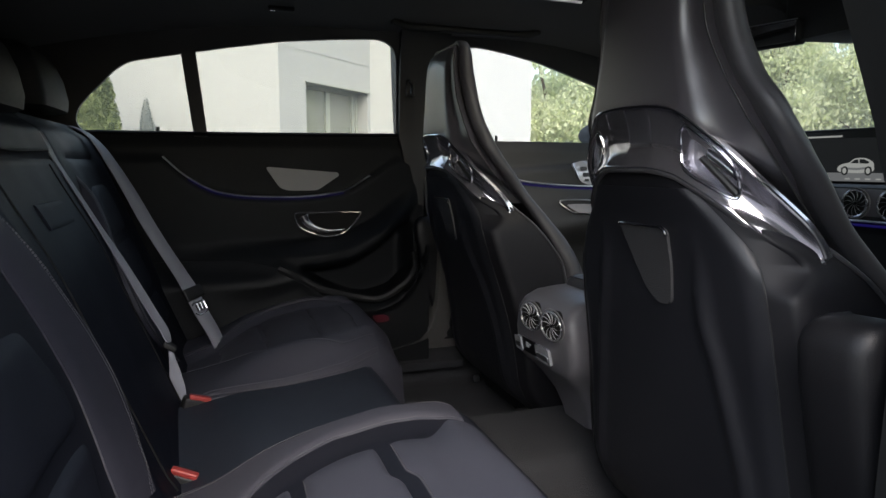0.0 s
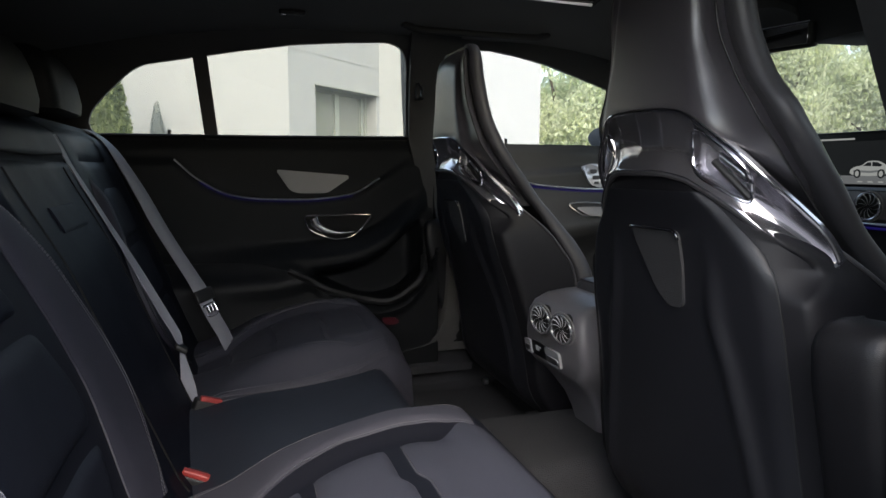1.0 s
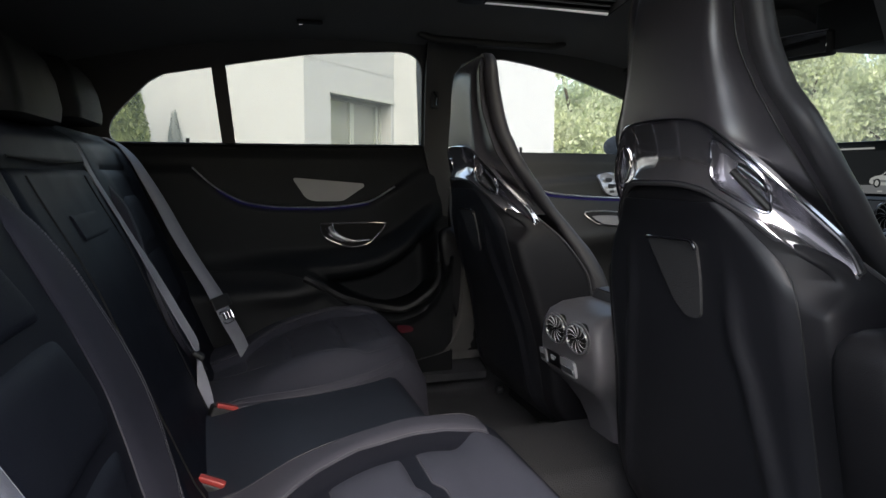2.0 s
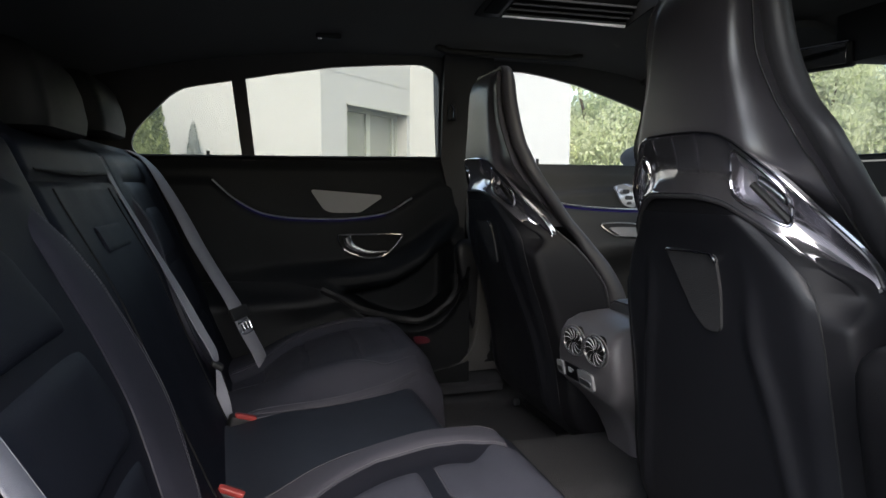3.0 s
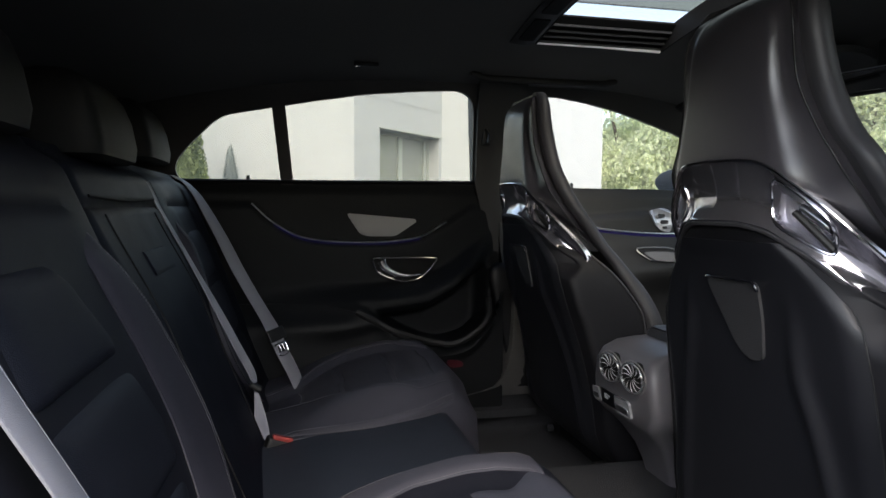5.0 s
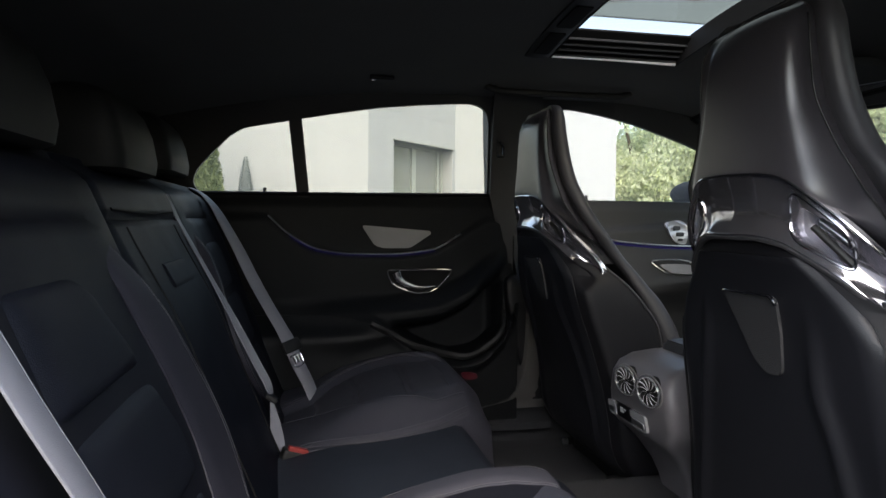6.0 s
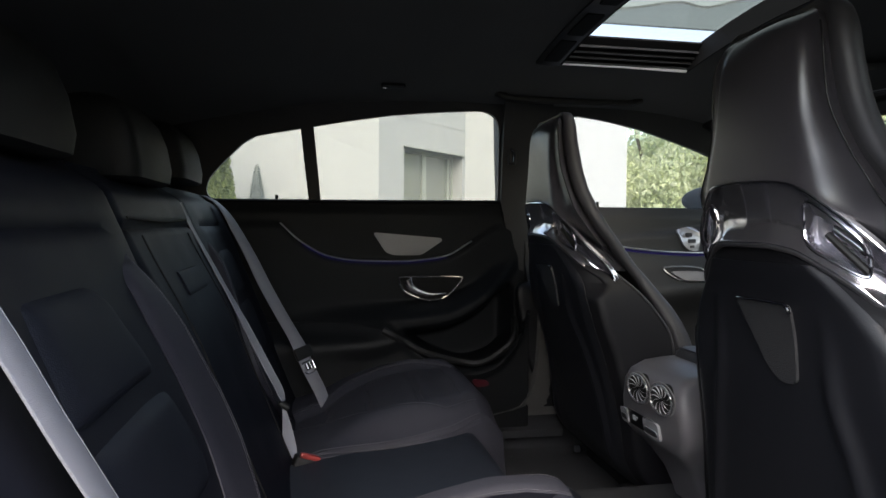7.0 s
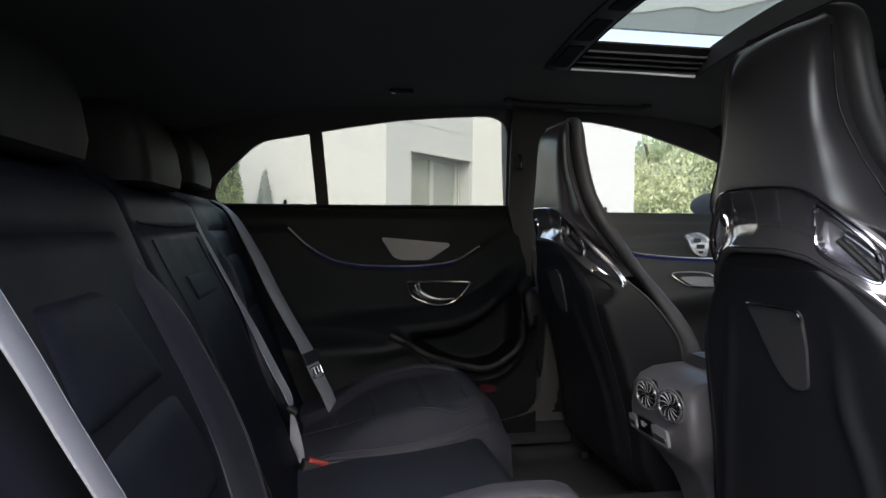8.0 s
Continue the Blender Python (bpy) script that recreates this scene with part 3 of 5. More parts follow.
def front_door():
    door = thing("front_door", "dark car front door with trim strip and window", "car door")
    _, outer = upper_frame(1, door)
    part("window_frame", plate(outer, [rounded(FRONT_WIN, 0.012, 2)], on_side(1), 0.014), TRIM, door)
    part("panel", sheet(lambda u, v: Vector((0.13 + 0.97 * u, 0.70 - front_depth(0.13 + 0.97 * u, 0.34 + 0.61 * v), 0.34 + 0.61 * v)), 80, 80, (0, 0.10, 0)), TRIM, door)
    part("pane", plate([(0.5 + (u - 0.5) * 1.04, 1.08 + (v - 1.08) * 1.10) for u, v in rounded(FRONT_WIN, 0.012, 2)], [], lambda u, v, w: Vector((u, side_y(v) + 0.03 + w, v)), 0.004), CLEAR_GLASS, door).visible_shadow = False
    strip = curve_points([(0.40, 0, 0.846), (0.43, 0, 0.837), (0.5, 0, 0.829), (0.66, 0, 0.821), (0.85, 0, 0.83), (1.0, 0, 0.86)], 24)
    for p in strip:
        p.y = 0.70 - front_depth(p.x, p.z) - 0.003
    part("trim_strip", tube(strip, 0.003), SATIN, door, "thin satin metal trim strip")
    part("ambient_light", tube([p + Vector((0, 0.002, -0.007)) for p in strip], 0.0022), AMBIENT, door, "blue ambient light line")
    face = lambda u, v: 0.70 - front_depth(u, v)
    cup = smooth_loop([(0.545, 0.780), (0.655, 0.778), (0.655, 0.744), (0.592, 0.744), (0.566, 0.752)], 4)
    part("handle_cup", plate(cup, [], lambda u, v, w: Vector((u, face(u, v) - 0.004 + w, v)), 0.006), BLACK, door, "black recess behind the door lever")
    part("handle_bezel", tube([(u, face(u, v) - 0.005, v) for u, v in cup + cup[:1]], 0.0022, 6), SATIN, door, "satin metal ring")
    part("door_lever", plate(smooth_loop([(0.566, 0.769), (0.660, 0.767), (0.660, 0.745), (0.596, 0.746), (0.577, 0.753)], 4), [],
                             lambda u, v, w: Vector((u, face(u, v) - 0.012 + w, v)), 0.008), GRILLE, door, "satin metal door lever")
    switches = part("seat_switch_panel", plate(smooth_loop([(0.596, 0.888), (0.655, 0.893), (0.655, 0.830), (0.620, 0.834), (0.603, 0.856)], 4), [],
                                    lambda u, v, w: Vector((u, face(u, v) - 0.008 + w, v)), 0.01), SWITCH, door, "pale grey seat adjuster panel")
    for u0, v0, u1, v1 in ((0.614, 0.868, 0.634, 0.880), (0.622, 0.850, 0.646, 0.862), (0.628, 0.836, 0.642, 0.844)):
        part("seat_switch", plate(rounded([(u0, v0), (u1, v0), (u1, v1), (u0, v1)], 0.004, 3), [], lambda u, v, w: Vector((u, face(u, v) - 0.011 + w, v)), 0.004), PULL, switches, "small dark switch")
    part("lock_pin", tube([(0.362, 0.715, 0.945), (0.362, 0.715, 0.968)], 0.0045), BLACK, door)
    part("outer_skin", sheet(lambda u, v: Vector((0.13 + 1.0 * u, 0.80 + 0.12 * math.sin(math.pi * min(1, 0.25 + 0.75 * v)) ** 0.7, 0.30 + 0.655 * v)), 12, 14, (0, -0.03, 0)), PAINT, door)


rear_door()
front_door()

body = thing("car_body", "dark car body with black headliner and pillars", "car body", kind="structure")


def roof_with_hole(zfun, name, mat, back, hole, x0=-1.16, x1=0.95, half=0.66):
    """The roof as a skin of strips that leaves the sunroof's opening free."""
    xs = sorted(set([x0 + (x1 - x0) * i / 48 for i in range(49)] + [hole[0], hole[1]]))
    ys = sorted(set([-half + 2 * half * i / 40 for i in range(41)] + [hole[2], hole[3]]))
    bm = bmesh.new()
    top = {(i, j): bm.verts.new((x, y, zfun(x, y))) for i, x in enumerate(xs) for j, y in enumerate(ys)}
    for i in range(len(xs) - 1):
        for j in range(len(ys) - 1):
            cx, cy = (xs[i] + xs[i + 1]) / 2, (ys[j] + ys[j + 1]) / 2
            if hole[0] < cx < hole[1] and hole[2] < cy < hole[3]:
                continue
            bm.faces.new((top[i, j], top[i + 1, j], top[i + 1, j + 1], top[i, j + 1]))
    bmesh.ops.delete(bm, geom=[v for v in bm.verts if not v.link_faces], context="VERTS")
    got = bmesh.ops.extrude_face_region(bm, geom=bm.faces[:])
    bmesh.ops.translate(bm, verts=[g for g in got["geom"] if isinstance(g, bmesh.types.BMVert)], vec=back)
    return link(name, bm, mat)


HOLE = (0.125, 0.452, -0.40, 0.402)
tagged(roof_with_hole(roof_z, "ceiling", HEADLINER, (0, 0, 0.02), HOLE), "black fabric car headliner with sunroof opening", "headliner", kind="structure")
part("roof_skin", sheet(lambda u, v: Vector((-1.0 + 1.1 * u, -0.64 + 1.28 * v, roof_z(-1.0 + 1.1 * u, -0.64 + 1.28 * v) + 0.055)), 20, 16, (0, 0, 0.01)), PAINT, body)


def floor_z(x, y):
    z = 0.27 + 0.11 * step(0.17, 0.12, abs(y)) + 0.10 * step(0.64, 0.70, abs(y))
    return z


tagged(link("floor", sheet(lambda u, v: Vector((-0.9 + 2.1 * u, -0.75 + 1.5 * v, floor_z(0, -0.75 + 1.5 * v))), 30, 80, (0, 0, -0.06)), CARPET), "black carpeted car floor with centre tunnel", "car floor", kind="structure")

# pillars, parcel shelf, bulkhead, windscreen surround
part("pillar_trim", loft([[Vector((x, y, z)) for x, y in ((0.062 + o, 0.70 - 0.25 * max(0, z - 0.96) - 0.018), (0.135 + o, 0.70 - 0.25 * max(0, z - 0.96) - 0.03),
     (0.20 + o, 0.70 - 0.25 * max(0, z - 0.96) - 0.012), (0.20 + o, 0.74), (0.062 + o, 0.74))] for z, o in ((0.30, 0.03), (0.45, 0.05), (0.6, 0.06), (0.8, 0.035), (0.96, 0.0), (1.1, -0.006), (1.25, -0.01))]), TRIM, body)
part("pillar_trim", loft([[Vector((x, -y, z)) for x, y in ((e + 0.012, 0.685 - 0.25 * max(0, z - 0.96)), (e + 0.07, 0.67 - 0.25 * max(0, z - 0.96)),
     (e + 0.14, 0.685 - 0.25 * max(0, z - 0.96)), (e + 0.14, 0.73), (e, 0.73))] for z, e in ((0.30, 0.104), (0.5, 0.104), (0.7, 0.110), (0.76, 0.122), (0.82, 0.110), (0.87, 0.086), (0.914, 0.070), (1.0, 0.042), (1.1, 0.026), (1.25, 0.004))]), TRIM, body)
FOOT_EDGE = ((0.376, -0.03), (0.384, 0.0), (0.391, 0.03), (0.397, 0.062), (0.407, 0.094), (0.433, 0.118), (0.471, 0.135), (0.518, 0.143), (0.58, 0.147), (0.63, 0.148), (0.66, 0.148))
part("sill_trim", loft([[Vector((x, y, z)) for x, y in ((x0, 0.655), (x0 + 0.002, 0.618), (x0 + 0.008, 0.611), (x0 + 0.020, 0.613), (x0 + 0.045, 0.622), (0.215 + 0.2 * max(0, x0), 0.632), (0.25 + 0.2 * max(0, x0), 0.70), (x0, 0.72))] for z, x0 in FOOT_EDGE]), PILLAR, body, "grey-brown lower pillar trim")
part("sill_cover", sheet(lambda u, v: Vector((-0.20 + 0.42 * u, 0.60 + 0.10 * v, 0.345 + 0.02 * v + 0.008 * math.sin(math.pi * v))), 8, 8, (0, 0, -0.02)), CARPET, body, "black carpeted door sill")
part("rear_bulkhead", sheet(lambda u, v: Vector((-0.95 - 0.17 * v, -0.75 + 1.5 * u, 0.25 + 1.05 * v)), 10, 10, (-0.03, 0, 0)), TRIM, body)
for sg in (1, -1):
    part("rear_pillar_trim", block((0.26, 0.05, 0.50), (-1.085, sg * 0.67, 1.08), 0.02), TRIM, body)

# ---- front seats ----
# torso, over the height: rear face, half width of rear face, half width of the sides, front rim of the shell
REAR_X = [(0.30, 0.240), (0.34, 0.188), (0.38, 0.152), (0.42, 0.136), (0.47, 0.131), (0.55, 0.125), (0.63, 0.119), (0.72, 0.114), (0.76, 0.111), (0.80, 0.104), (0.83, 0.095), (0.86, 0.083), (0.90, 0.079)]
FACE_W = [(0.30, 0.210), (0.45, 0.222), (0.6, 0.210), (0.72, 0.202), (0.76, 0.194), (0.787, 0.181), (0.805, 0.164), (0.83, 0.135), (0.865, 0.090), (0.885, 0.05)]
SIDE_W = [(0.30, 0.229), (0.45, 0.241), (0.6, 0.230), (0.72, 0.219), (0.76, 0.210), (0.787, 0.196), (0.805, 0.179), (0.83, 0.150), (0.865, 0.106), (0.885, 0.06)]
RIM_X = [(0.30, 0.36), (0.45, 0.33), (0.6, 0.305), (0.67, 0.293), (0.72, 0.262), (0.76, 0.228), (0.79, 0.195), (0.84, 0.150), (0.885, 0.11)]
# neck and head: rear face, its half width at the crease, and the groove where the cushion begins
NECK_X = [(0.80, 0.112), (0.86, 0.092), (0.90, 0.082), (0.94, 0.0755), (1.00, 0.075), (1.06, 0.0755), (1.10, 0.079), (1.125, 0.087), (1.138, 0.097), (1.145, 0.110)]
NECK_W = [(0.80, 0.150), (0.86, 0.125), (0.90, 0.105), (0.94, 0.091), (0.98, 0.083), (1.02, 0.073), (1.06, 0.068), (1.10, 0.065), (1.125, 0.058), (1.138, 0.048), (1.145, 0.035)]
GROOVE_X = [(0.78, 0.222), (0.82, 0.192), (0.86, 0.161), (0.90, 0.131), (0.94, 0.108), (0.98, 0.102), (1.04, 0.094), (1.10, 0.091), (1.13, 0.096), (1.145, 0.110)]
GROOVE_W = [(0.78, 0.172), (0.82, 0.170), (0.86, 0.166), (0.90, 0.161), (0.94, 0.149), (0.98, 0.125), (1.04, 0.102), (1.10, 0.097), (1.13, 0.085), (1.145, 0.060)]
# middle of the rolled cushion edge
ROLL_X = [(0.30, 0.41), (0.50, 0.362), (0.60, 0.335), (0.66, 0.322), (0.72, 0.295), (0.75, 0.275), (0.78, 0.254), (0.82, 0.220), (0.86, 0.190), (0.90, 0.160), (0.94, 0.139), (0.98, 0.131), (1.04, 0.124), (1.10, 0.117), (1.147, 0.117)]
ROLL_W = [(0.30, 0.212), (0.50, 0.224), (0.60, 0.221), (0.66, 0.212), (0.72, 0.194), (0.78, 0.175), (0.82, 0.169), (0.86, 0.170), (0.90, 0.168), (0.94, 0.158), (0.98, 0.130), (1.04, 0.107), (1.10, 0.099), (1.13, 0.093), (1.142, 0.082), (1.147, 0.070)]
# metal saddle: its way round the neck (half width, rear face), and its edges along that way
SADDLE_W = [(0, 0), (0.040, 0.040), (0.071, 0.070), (0.093, 0.090), (0.125, 0.120), (0.158, 0.149), (0.188, 0.170), (0.224, 0.188), (0.248, 0.196)]
SADDLE_X = [(0, 0.064), (0.040, 0.0665), (0.071, 0.0740), (0.093, 0.0818), (0.125, 0.0947), (0.158, 0.1105), (0.188, 0.131), (0.224, 0.162), (0.248, 0.185)]
SADDLE_UP = [(0, 0.9495), (0.045, 0.9485), (0.068, 0.946), (0.089, 0.938), (0.113, 0.921), (0.145, 0.896), (0.180, 0.863), (0.208, 0.837), (0.228, 0.817), (0.240, 0.800), (0.246, 0.787)]
SADDLE_LOW = [(0, 0.876), (0.035, 0.876), (0.076, 0.870), (0.104, 0.857), (0.143, 0.834), (0.172, 0.814), (0.200, 0.796), (0.228, 0.782), (0.240, 0.779), (0.246, 0.783)]
SADDLE_END = 0.246
SHOULDER_LOW = [(w, spline(SADDLE_LOW, a)) for a, w in SADDLE_W]
SHOULDER = [(w, x) for (a, w), (b, x) in zip(SADDLE_W, SADDLE_X)]


# how the rear face sweeps forward towards its foot, as a share of an amount fitted per seat to the camera's view
SWEEP = [(0.30, 1.1), (0.40, 1.1), (0.50, 1.0), (0.59, 0.76), (0.64, 0.55), (0.69, 0.29), (0.75, 0.08), (0.80, 0.0), (0.90, 0.0)]


def seat_x(y, z, foot_sweep):
    """Rear face of the backrest shell."""
    w = spline(FACE_W, z)
    s = min(1.15, abs(y) / w)
    x = spline(REAR_X, z) + foot_sweep * spline(SWEEP, z) + 0.007 * s * s + 0.040 * max(0, s - 0.76) ** 2 / 0.2
    low = step(0.82, 0.70, z) * step(0.32, 0.45, z)
    ridge = spline([(0.45, 0.158), (0.52, 0.148), (0.593, 0.132), (0.655, 0.118), (0.71, 0.102), (0.80, 0.094)], z)
    x -= low * (0.008 * bell(abs(y), ridge, 0.011) + 0.003 * step(ridge + 0.012, ridge - 0.015, abs(y)))
    # the shoulders fall back under the saddle
    x += step(-0.040, 0.004, z - spline(SHOULDER_LOW, abs(y))) * max(0, spline(SHOULDER, abs(y)) + 0.007 - x)
    return x


def saddle(s, t, sink=0.0):
    """The saddle's face: s metres along it from the middle, t from its lower to its upper edge, sink metres below the face."""
    a = min(abs(s), SADDLE_END)
    sg = 1 if s >= 0 else -1
    w, x = spline(SADDLE_W, a), spline(SADDLE_X, a)
    dw, dx = spline(SADDLE_W, a + 0.003) - spline(SADDLE_W, a - 0.003), spline(SADDLE_X, a + 0.003) - spline(SADDLE_X, a - 0.003)
    if a < 0.004:
        dw, dx = 1, 0
    ln = math.hypot(dw, dx)
    zl, zu = spline(SADDLE_LOW, a), spline(SADDLE_UP, a)
    full = step(0.005, 0.05, zu - zl)
    hollow = 0.0115 * math.sin(math.pi * min(1, max(0, t)) ** 0.85) + 0.007 * max(0, (0.07 - t) / 0.07) ** 2
    d = hollow * full + sink
    # into the seat: across the way of the saddle
    return Vector((x + d * dw / ln, sg * (w - d * dx / ln), zl + (zu - zl) * t))


def under(w, z):
    """How far a place on the neck lies under the saddle, from 0 above its upper edge to 1."""
    up = spline([(b, spline(SADDLE_UP, a)) for a, b in SADDLE_W], w)
    return step(-0.002, 0.030, up - z)


def front_seat(at, outer, foot_sweep):
    seat = thing("front_seat", "black leather sports front seat with integrated head restraint", "car seat", "front seats", at=at)
    rings = []
    for z in [0.30 + 0.58 * i / 116 for i in range(117)]:
        wf, ws, xs = spline(FACE_W, z), spline(SIDE_W, z), spline(RIM_X, z)
        half = [(seat_x(wf * k / 14, z, foot_sweep), wf * k / 14) for k in range(15)]
        x0 = half[-1][0]
        for k in range(1, 6):
            a = math.pi / 2 * k / 5
            half.append((x0 + 0.022 * (1 - math.cos(a)) + 0.004 * k / 5, wf + (ws - wf) * 0.72 * math.sin(a)))
        xc, yc = half[-1]
        for k in range(1, 7):
            t = k / 6
            half.append((xc + (xs - xc) * t, yc + (ws - yc) * math.sin(math.pi / 2 * t)))
        half.append((xs + 0.004, ws - 0.008))
        rings.append([Vector((x, -y, z)) for x, y in reversed(half)] + [Vector((x, y, z)) for x, y in half[1:]])
    part("back_shell", loft(rings), SHADED_SIDE_LEATHER, seat, "smooth leather sides of the backrest, darkened as in shade")

    # neck and head: a flat rear face with a soft crease on either side, then a face that sweeps out to the cushion
    zs = [0.80 + 0.345 * (1 - (1 - i / 60) ** 1.35) for i in range(61)]
    rings = []
    for z in zs:
        r, w, gx, gw = spline(NECK_X, z), spline(NECK_W, z), spline(GROOVE_X, z), spline(GROOVE_W, z)
        top = step(1.08, 1.14, z)
        half = [(r + 0.003 * (k / 10) ** 2, (w - 0.007) * k / 10) for k in range(11)]
        a, b, c = Vector((r + 0.003, w - 0.007)), Vector((r + 0.0035, w + 0.001)), Vector((r + 0.16 * (gx - r) + 0.004, w + 0.20 * (gw - w)))
        for k in range(1, 7):
            t = k / 6
            q = a * (1 - t) ** 2 + b * 2 * t * (1 - t) + c * t * t
            half.append((q.x, q.y))
        for k in range(1, 9):
            t = k / 8
            bow = math.sin(math.pi * t)
            half.append((c.x + (gx - c.x) * t + 0.0035 * bow * (1 - top), c.y + (gw - c.y) * t - 0.003 * bow * (1 - top)))
        half.append((gx + 0.004, gw - 0.002))
        half += [(gx + 0.014, gw - 0.004), (gx + 0.024, gw - 0.006), (gx + 0.024, gw - 0.022)]
        # drawn in under the saddle
        half = [(x + 0.028 * under(y, z), y - 0.022 * under(y, z) * min(1, y / 0.08)) for x, y in half]
        rings.append([Vector((x, -y, z)) for x, y in reversed(half)] + [Vector((x, y, z)) for x, y in half[1:]])
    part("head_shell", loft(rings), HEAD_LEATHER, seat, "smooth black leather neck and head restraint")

    def rear_panel(u, v):
        z = 0.33 + 0.525 * v
        w = spline(FACE_W, z) * 0.905
        return Vector((seat_x(w * (2 * u - 1), z, foot_sweep) - 0.004 + 0.004 * max(0, abs(2 * u - 1) - 0.9) / 0.1, w * (2 * u - 1), z))

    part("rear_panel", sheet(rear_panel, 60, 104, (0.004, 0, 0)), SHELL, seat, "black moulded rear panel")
    rings = []
    for z in [0.30 + 0.847 * (1 - (1 - i / 84) ** 1.25) for i in range(85)]:
        cx, cw = spline(ROLL_X, z), spline(ROLL_W, z)
        r = 0.016 - 0.005 * step(1.10, 1.145, z) + 0.006 * step(0.80, 0.70, z)
        half = [(cx - 0.006, 0.0), (cx - 0.006, cw - 0.03)]
        for k in range(15):
            a = radians(-100 + 215 * k / 14)
            half.append((cx + r * math.sin(a), cw + r * math.cos(a)))
        half += [(cx + r * 0.75, cw - 0.035), (cx + r * 0.9, cw * 0.45), (cx + r, 0.0)]
        rings.append([Vector((x, y, z + 0.002)) for x, y in half] + [Vector((x, -y, z + 0.002)) for x, y in reversed(half[1:-1])])
    part("back_cushion", loft(rings), LEATHER, seat, "black leather cushion with a rolled edge")
    for sg in (1, -1):
        part("piping", tube([(spline(RIM_X, z) + 0.002, sg * (spline(SIDE_W, z) + 0.001), z) for z in [0.42 + 0.38 * i / 30 for i in range(31)]], 0.0026), LEATHER, seat)
        # seam where the side bolsters meet the rear panel
        part("seam", tube([(seat_x(spline(FACE_W, z) * 0.91, z, foot_sweep) - 0.0002, sg * spline(FACE_W, z) * 0.91, z) for z in [0.34 + 0.45 * i / 20 for i in range(21)]], 0.0009, 6), BLACK, seat)
        # stitched seam along the groove of the neck
        part("seam", tube([(spline(GROOVE_X, z) - 0.0002, sg * (spline(GROOVE_W, z) + 0.0008), z) for z in [0.82 + 0.30 * i / 30 for i in range(31)]], 0.0012, 6), BLACK, seat)

    # saddle: a dished metal band round the neck, with an opening for the belt on either side
    C0, T0, HALF_S, HALF_T = 0.1215, 0.53, 0.0345, 0.345

    def opening(k, n, grow=1.0):
        """Outline of an opening: along the saddle and across it, leaning with its slope."""
        a = 2 * math.pi * k / n
        c, d = math.cos(a), math.sin(a)
        c, d = math.copysign(abs(c) ** 0.48, c), math.copysign(abs(d) ** 0.52, d)
        return C0 + grow * HALF_S * c, T0 + grow * HALF_T * d * (1.0 - 0.12 * c)

    def open_cell(s, t):
        a, b = (abs(s) - C0) / HALF_S, (t - T0) / (HALF_T * (1.0 - 0.12 * (abs(s) - C0) / HALF_S))
        return abs(a) ** 4 + abs(b) ** 3.8 < 1

    ns, nt = 164, 40
    bm = bmesh.new()
    vs = [[bm.verts.new(saddle(SADDLE_END * (-1 + 2 * i / ns), j / nt)) for j in range(nt + 1)] for i in range(ns + 1)]
    for i in range(ns):
        for j in range(nt):
            if not open_cell(SADDLE_END * (-1 + 2 * (i + 0.5) / ns), (j + 0.5) / nt):
                bm.faces.new((vs[i][j], vs[i + 1][j], vs[i + 1][j + 1], vs[i][j + 1]))
    bmesh.ops.delete(bm, geom=[v for v in bm.verts if not v.link_faces], context="VERTS")
    got = bmesh.ops.extrude_face_region(bm, geom=bm.faces[:])
    bmesh.ops.translate(bm, verts=[g for g in got["geom"] if isinstance(g, bmesh.types.BMVert)], vec=(0.010, 0, 0))
    part("ornament", bm, ORNAMENT, seat, "dark polished metal saddle with two belt openings")
    ss = [SADDLE_END * (-1 + 2 * i / 100) for i in range(101)]
    part("upper_trim", tube([saddle(s, 1.0, -0.001) for s in ss], 0.0023), CHROME, seat, "bright polished metal lip")
    part("lower_trim", tube([saddle(s, 0.0, 0.002) for s in ss], 0.0042), LEATHER, seat, "black leather roll under the saddle")
    for sg in (1, -1):
        n = 40
        edge = [opening(k, n) for k in range(n)]
        part("opening_bezel", tube([saddle(sg * s, t, -0.0006) for s, t in edge + edge[:1]], 0.0020, 8), CHROME, seat, "polished bezel")
        wall = []
        for q, sink in ((1.0, 0.0), (0.97, 0.006), (0.92, 0.012), (0.84, 0.017)):
            wall.append([saddle(sg * (C0 + q * (s - C0)), T0 + q * (t - T0), sink) for s, t in edge])
        bm = loft(wall, caps=False)
        bm.faces.new([bm.verts[:][-n + k] for k in range(n)])
        part("opening_cup", bm, CUP, seat, "polished metal cup")
        part("belt_guide", sheet(lambda u, v: saddle(sg * (C0 - 0.006 + 0.030 * u), T0 + 0.02 + 0.16 * v, 0.009 - 0.004 * math.sin(math.pi * v)), 8, 6, (0.003, 0, 0)), SATIN, seat, "silver belt guide plate")
        part("belt_bar", tube([saddle(sg * (C0 - 0.012), T0 - 0.02, 0.004), saddle(sg * (C0 + 0.010), T0 - 0.10, 0.003), saddle(sg * (C0 + 0.032), T0 - 0.16, 0.003)], 0.0042), BLACK, seat)
    patch = rounded([(0.0475, 0.807), (-0.051, 0.808), (-0.053, 0.760), (-0.052, 0.714), (-0.026, 0.711), (-0.002, 0.729)], 0.011)
    part("pull_panel", plate(patch, [], lambda y, z, w: Vector((seat_x(y, z, foot_sweep) - 0.008 + w, y, z)), 0.009), PULL, seat, "dark grey mesh trapezoid panel")
    part("panel_rim", tube([(seat_x(y, z, foot_sweep) - 0.009, y, z) for y, z in patch[3:12]], 0.0020), PIANO, seat, "gloss black rim")
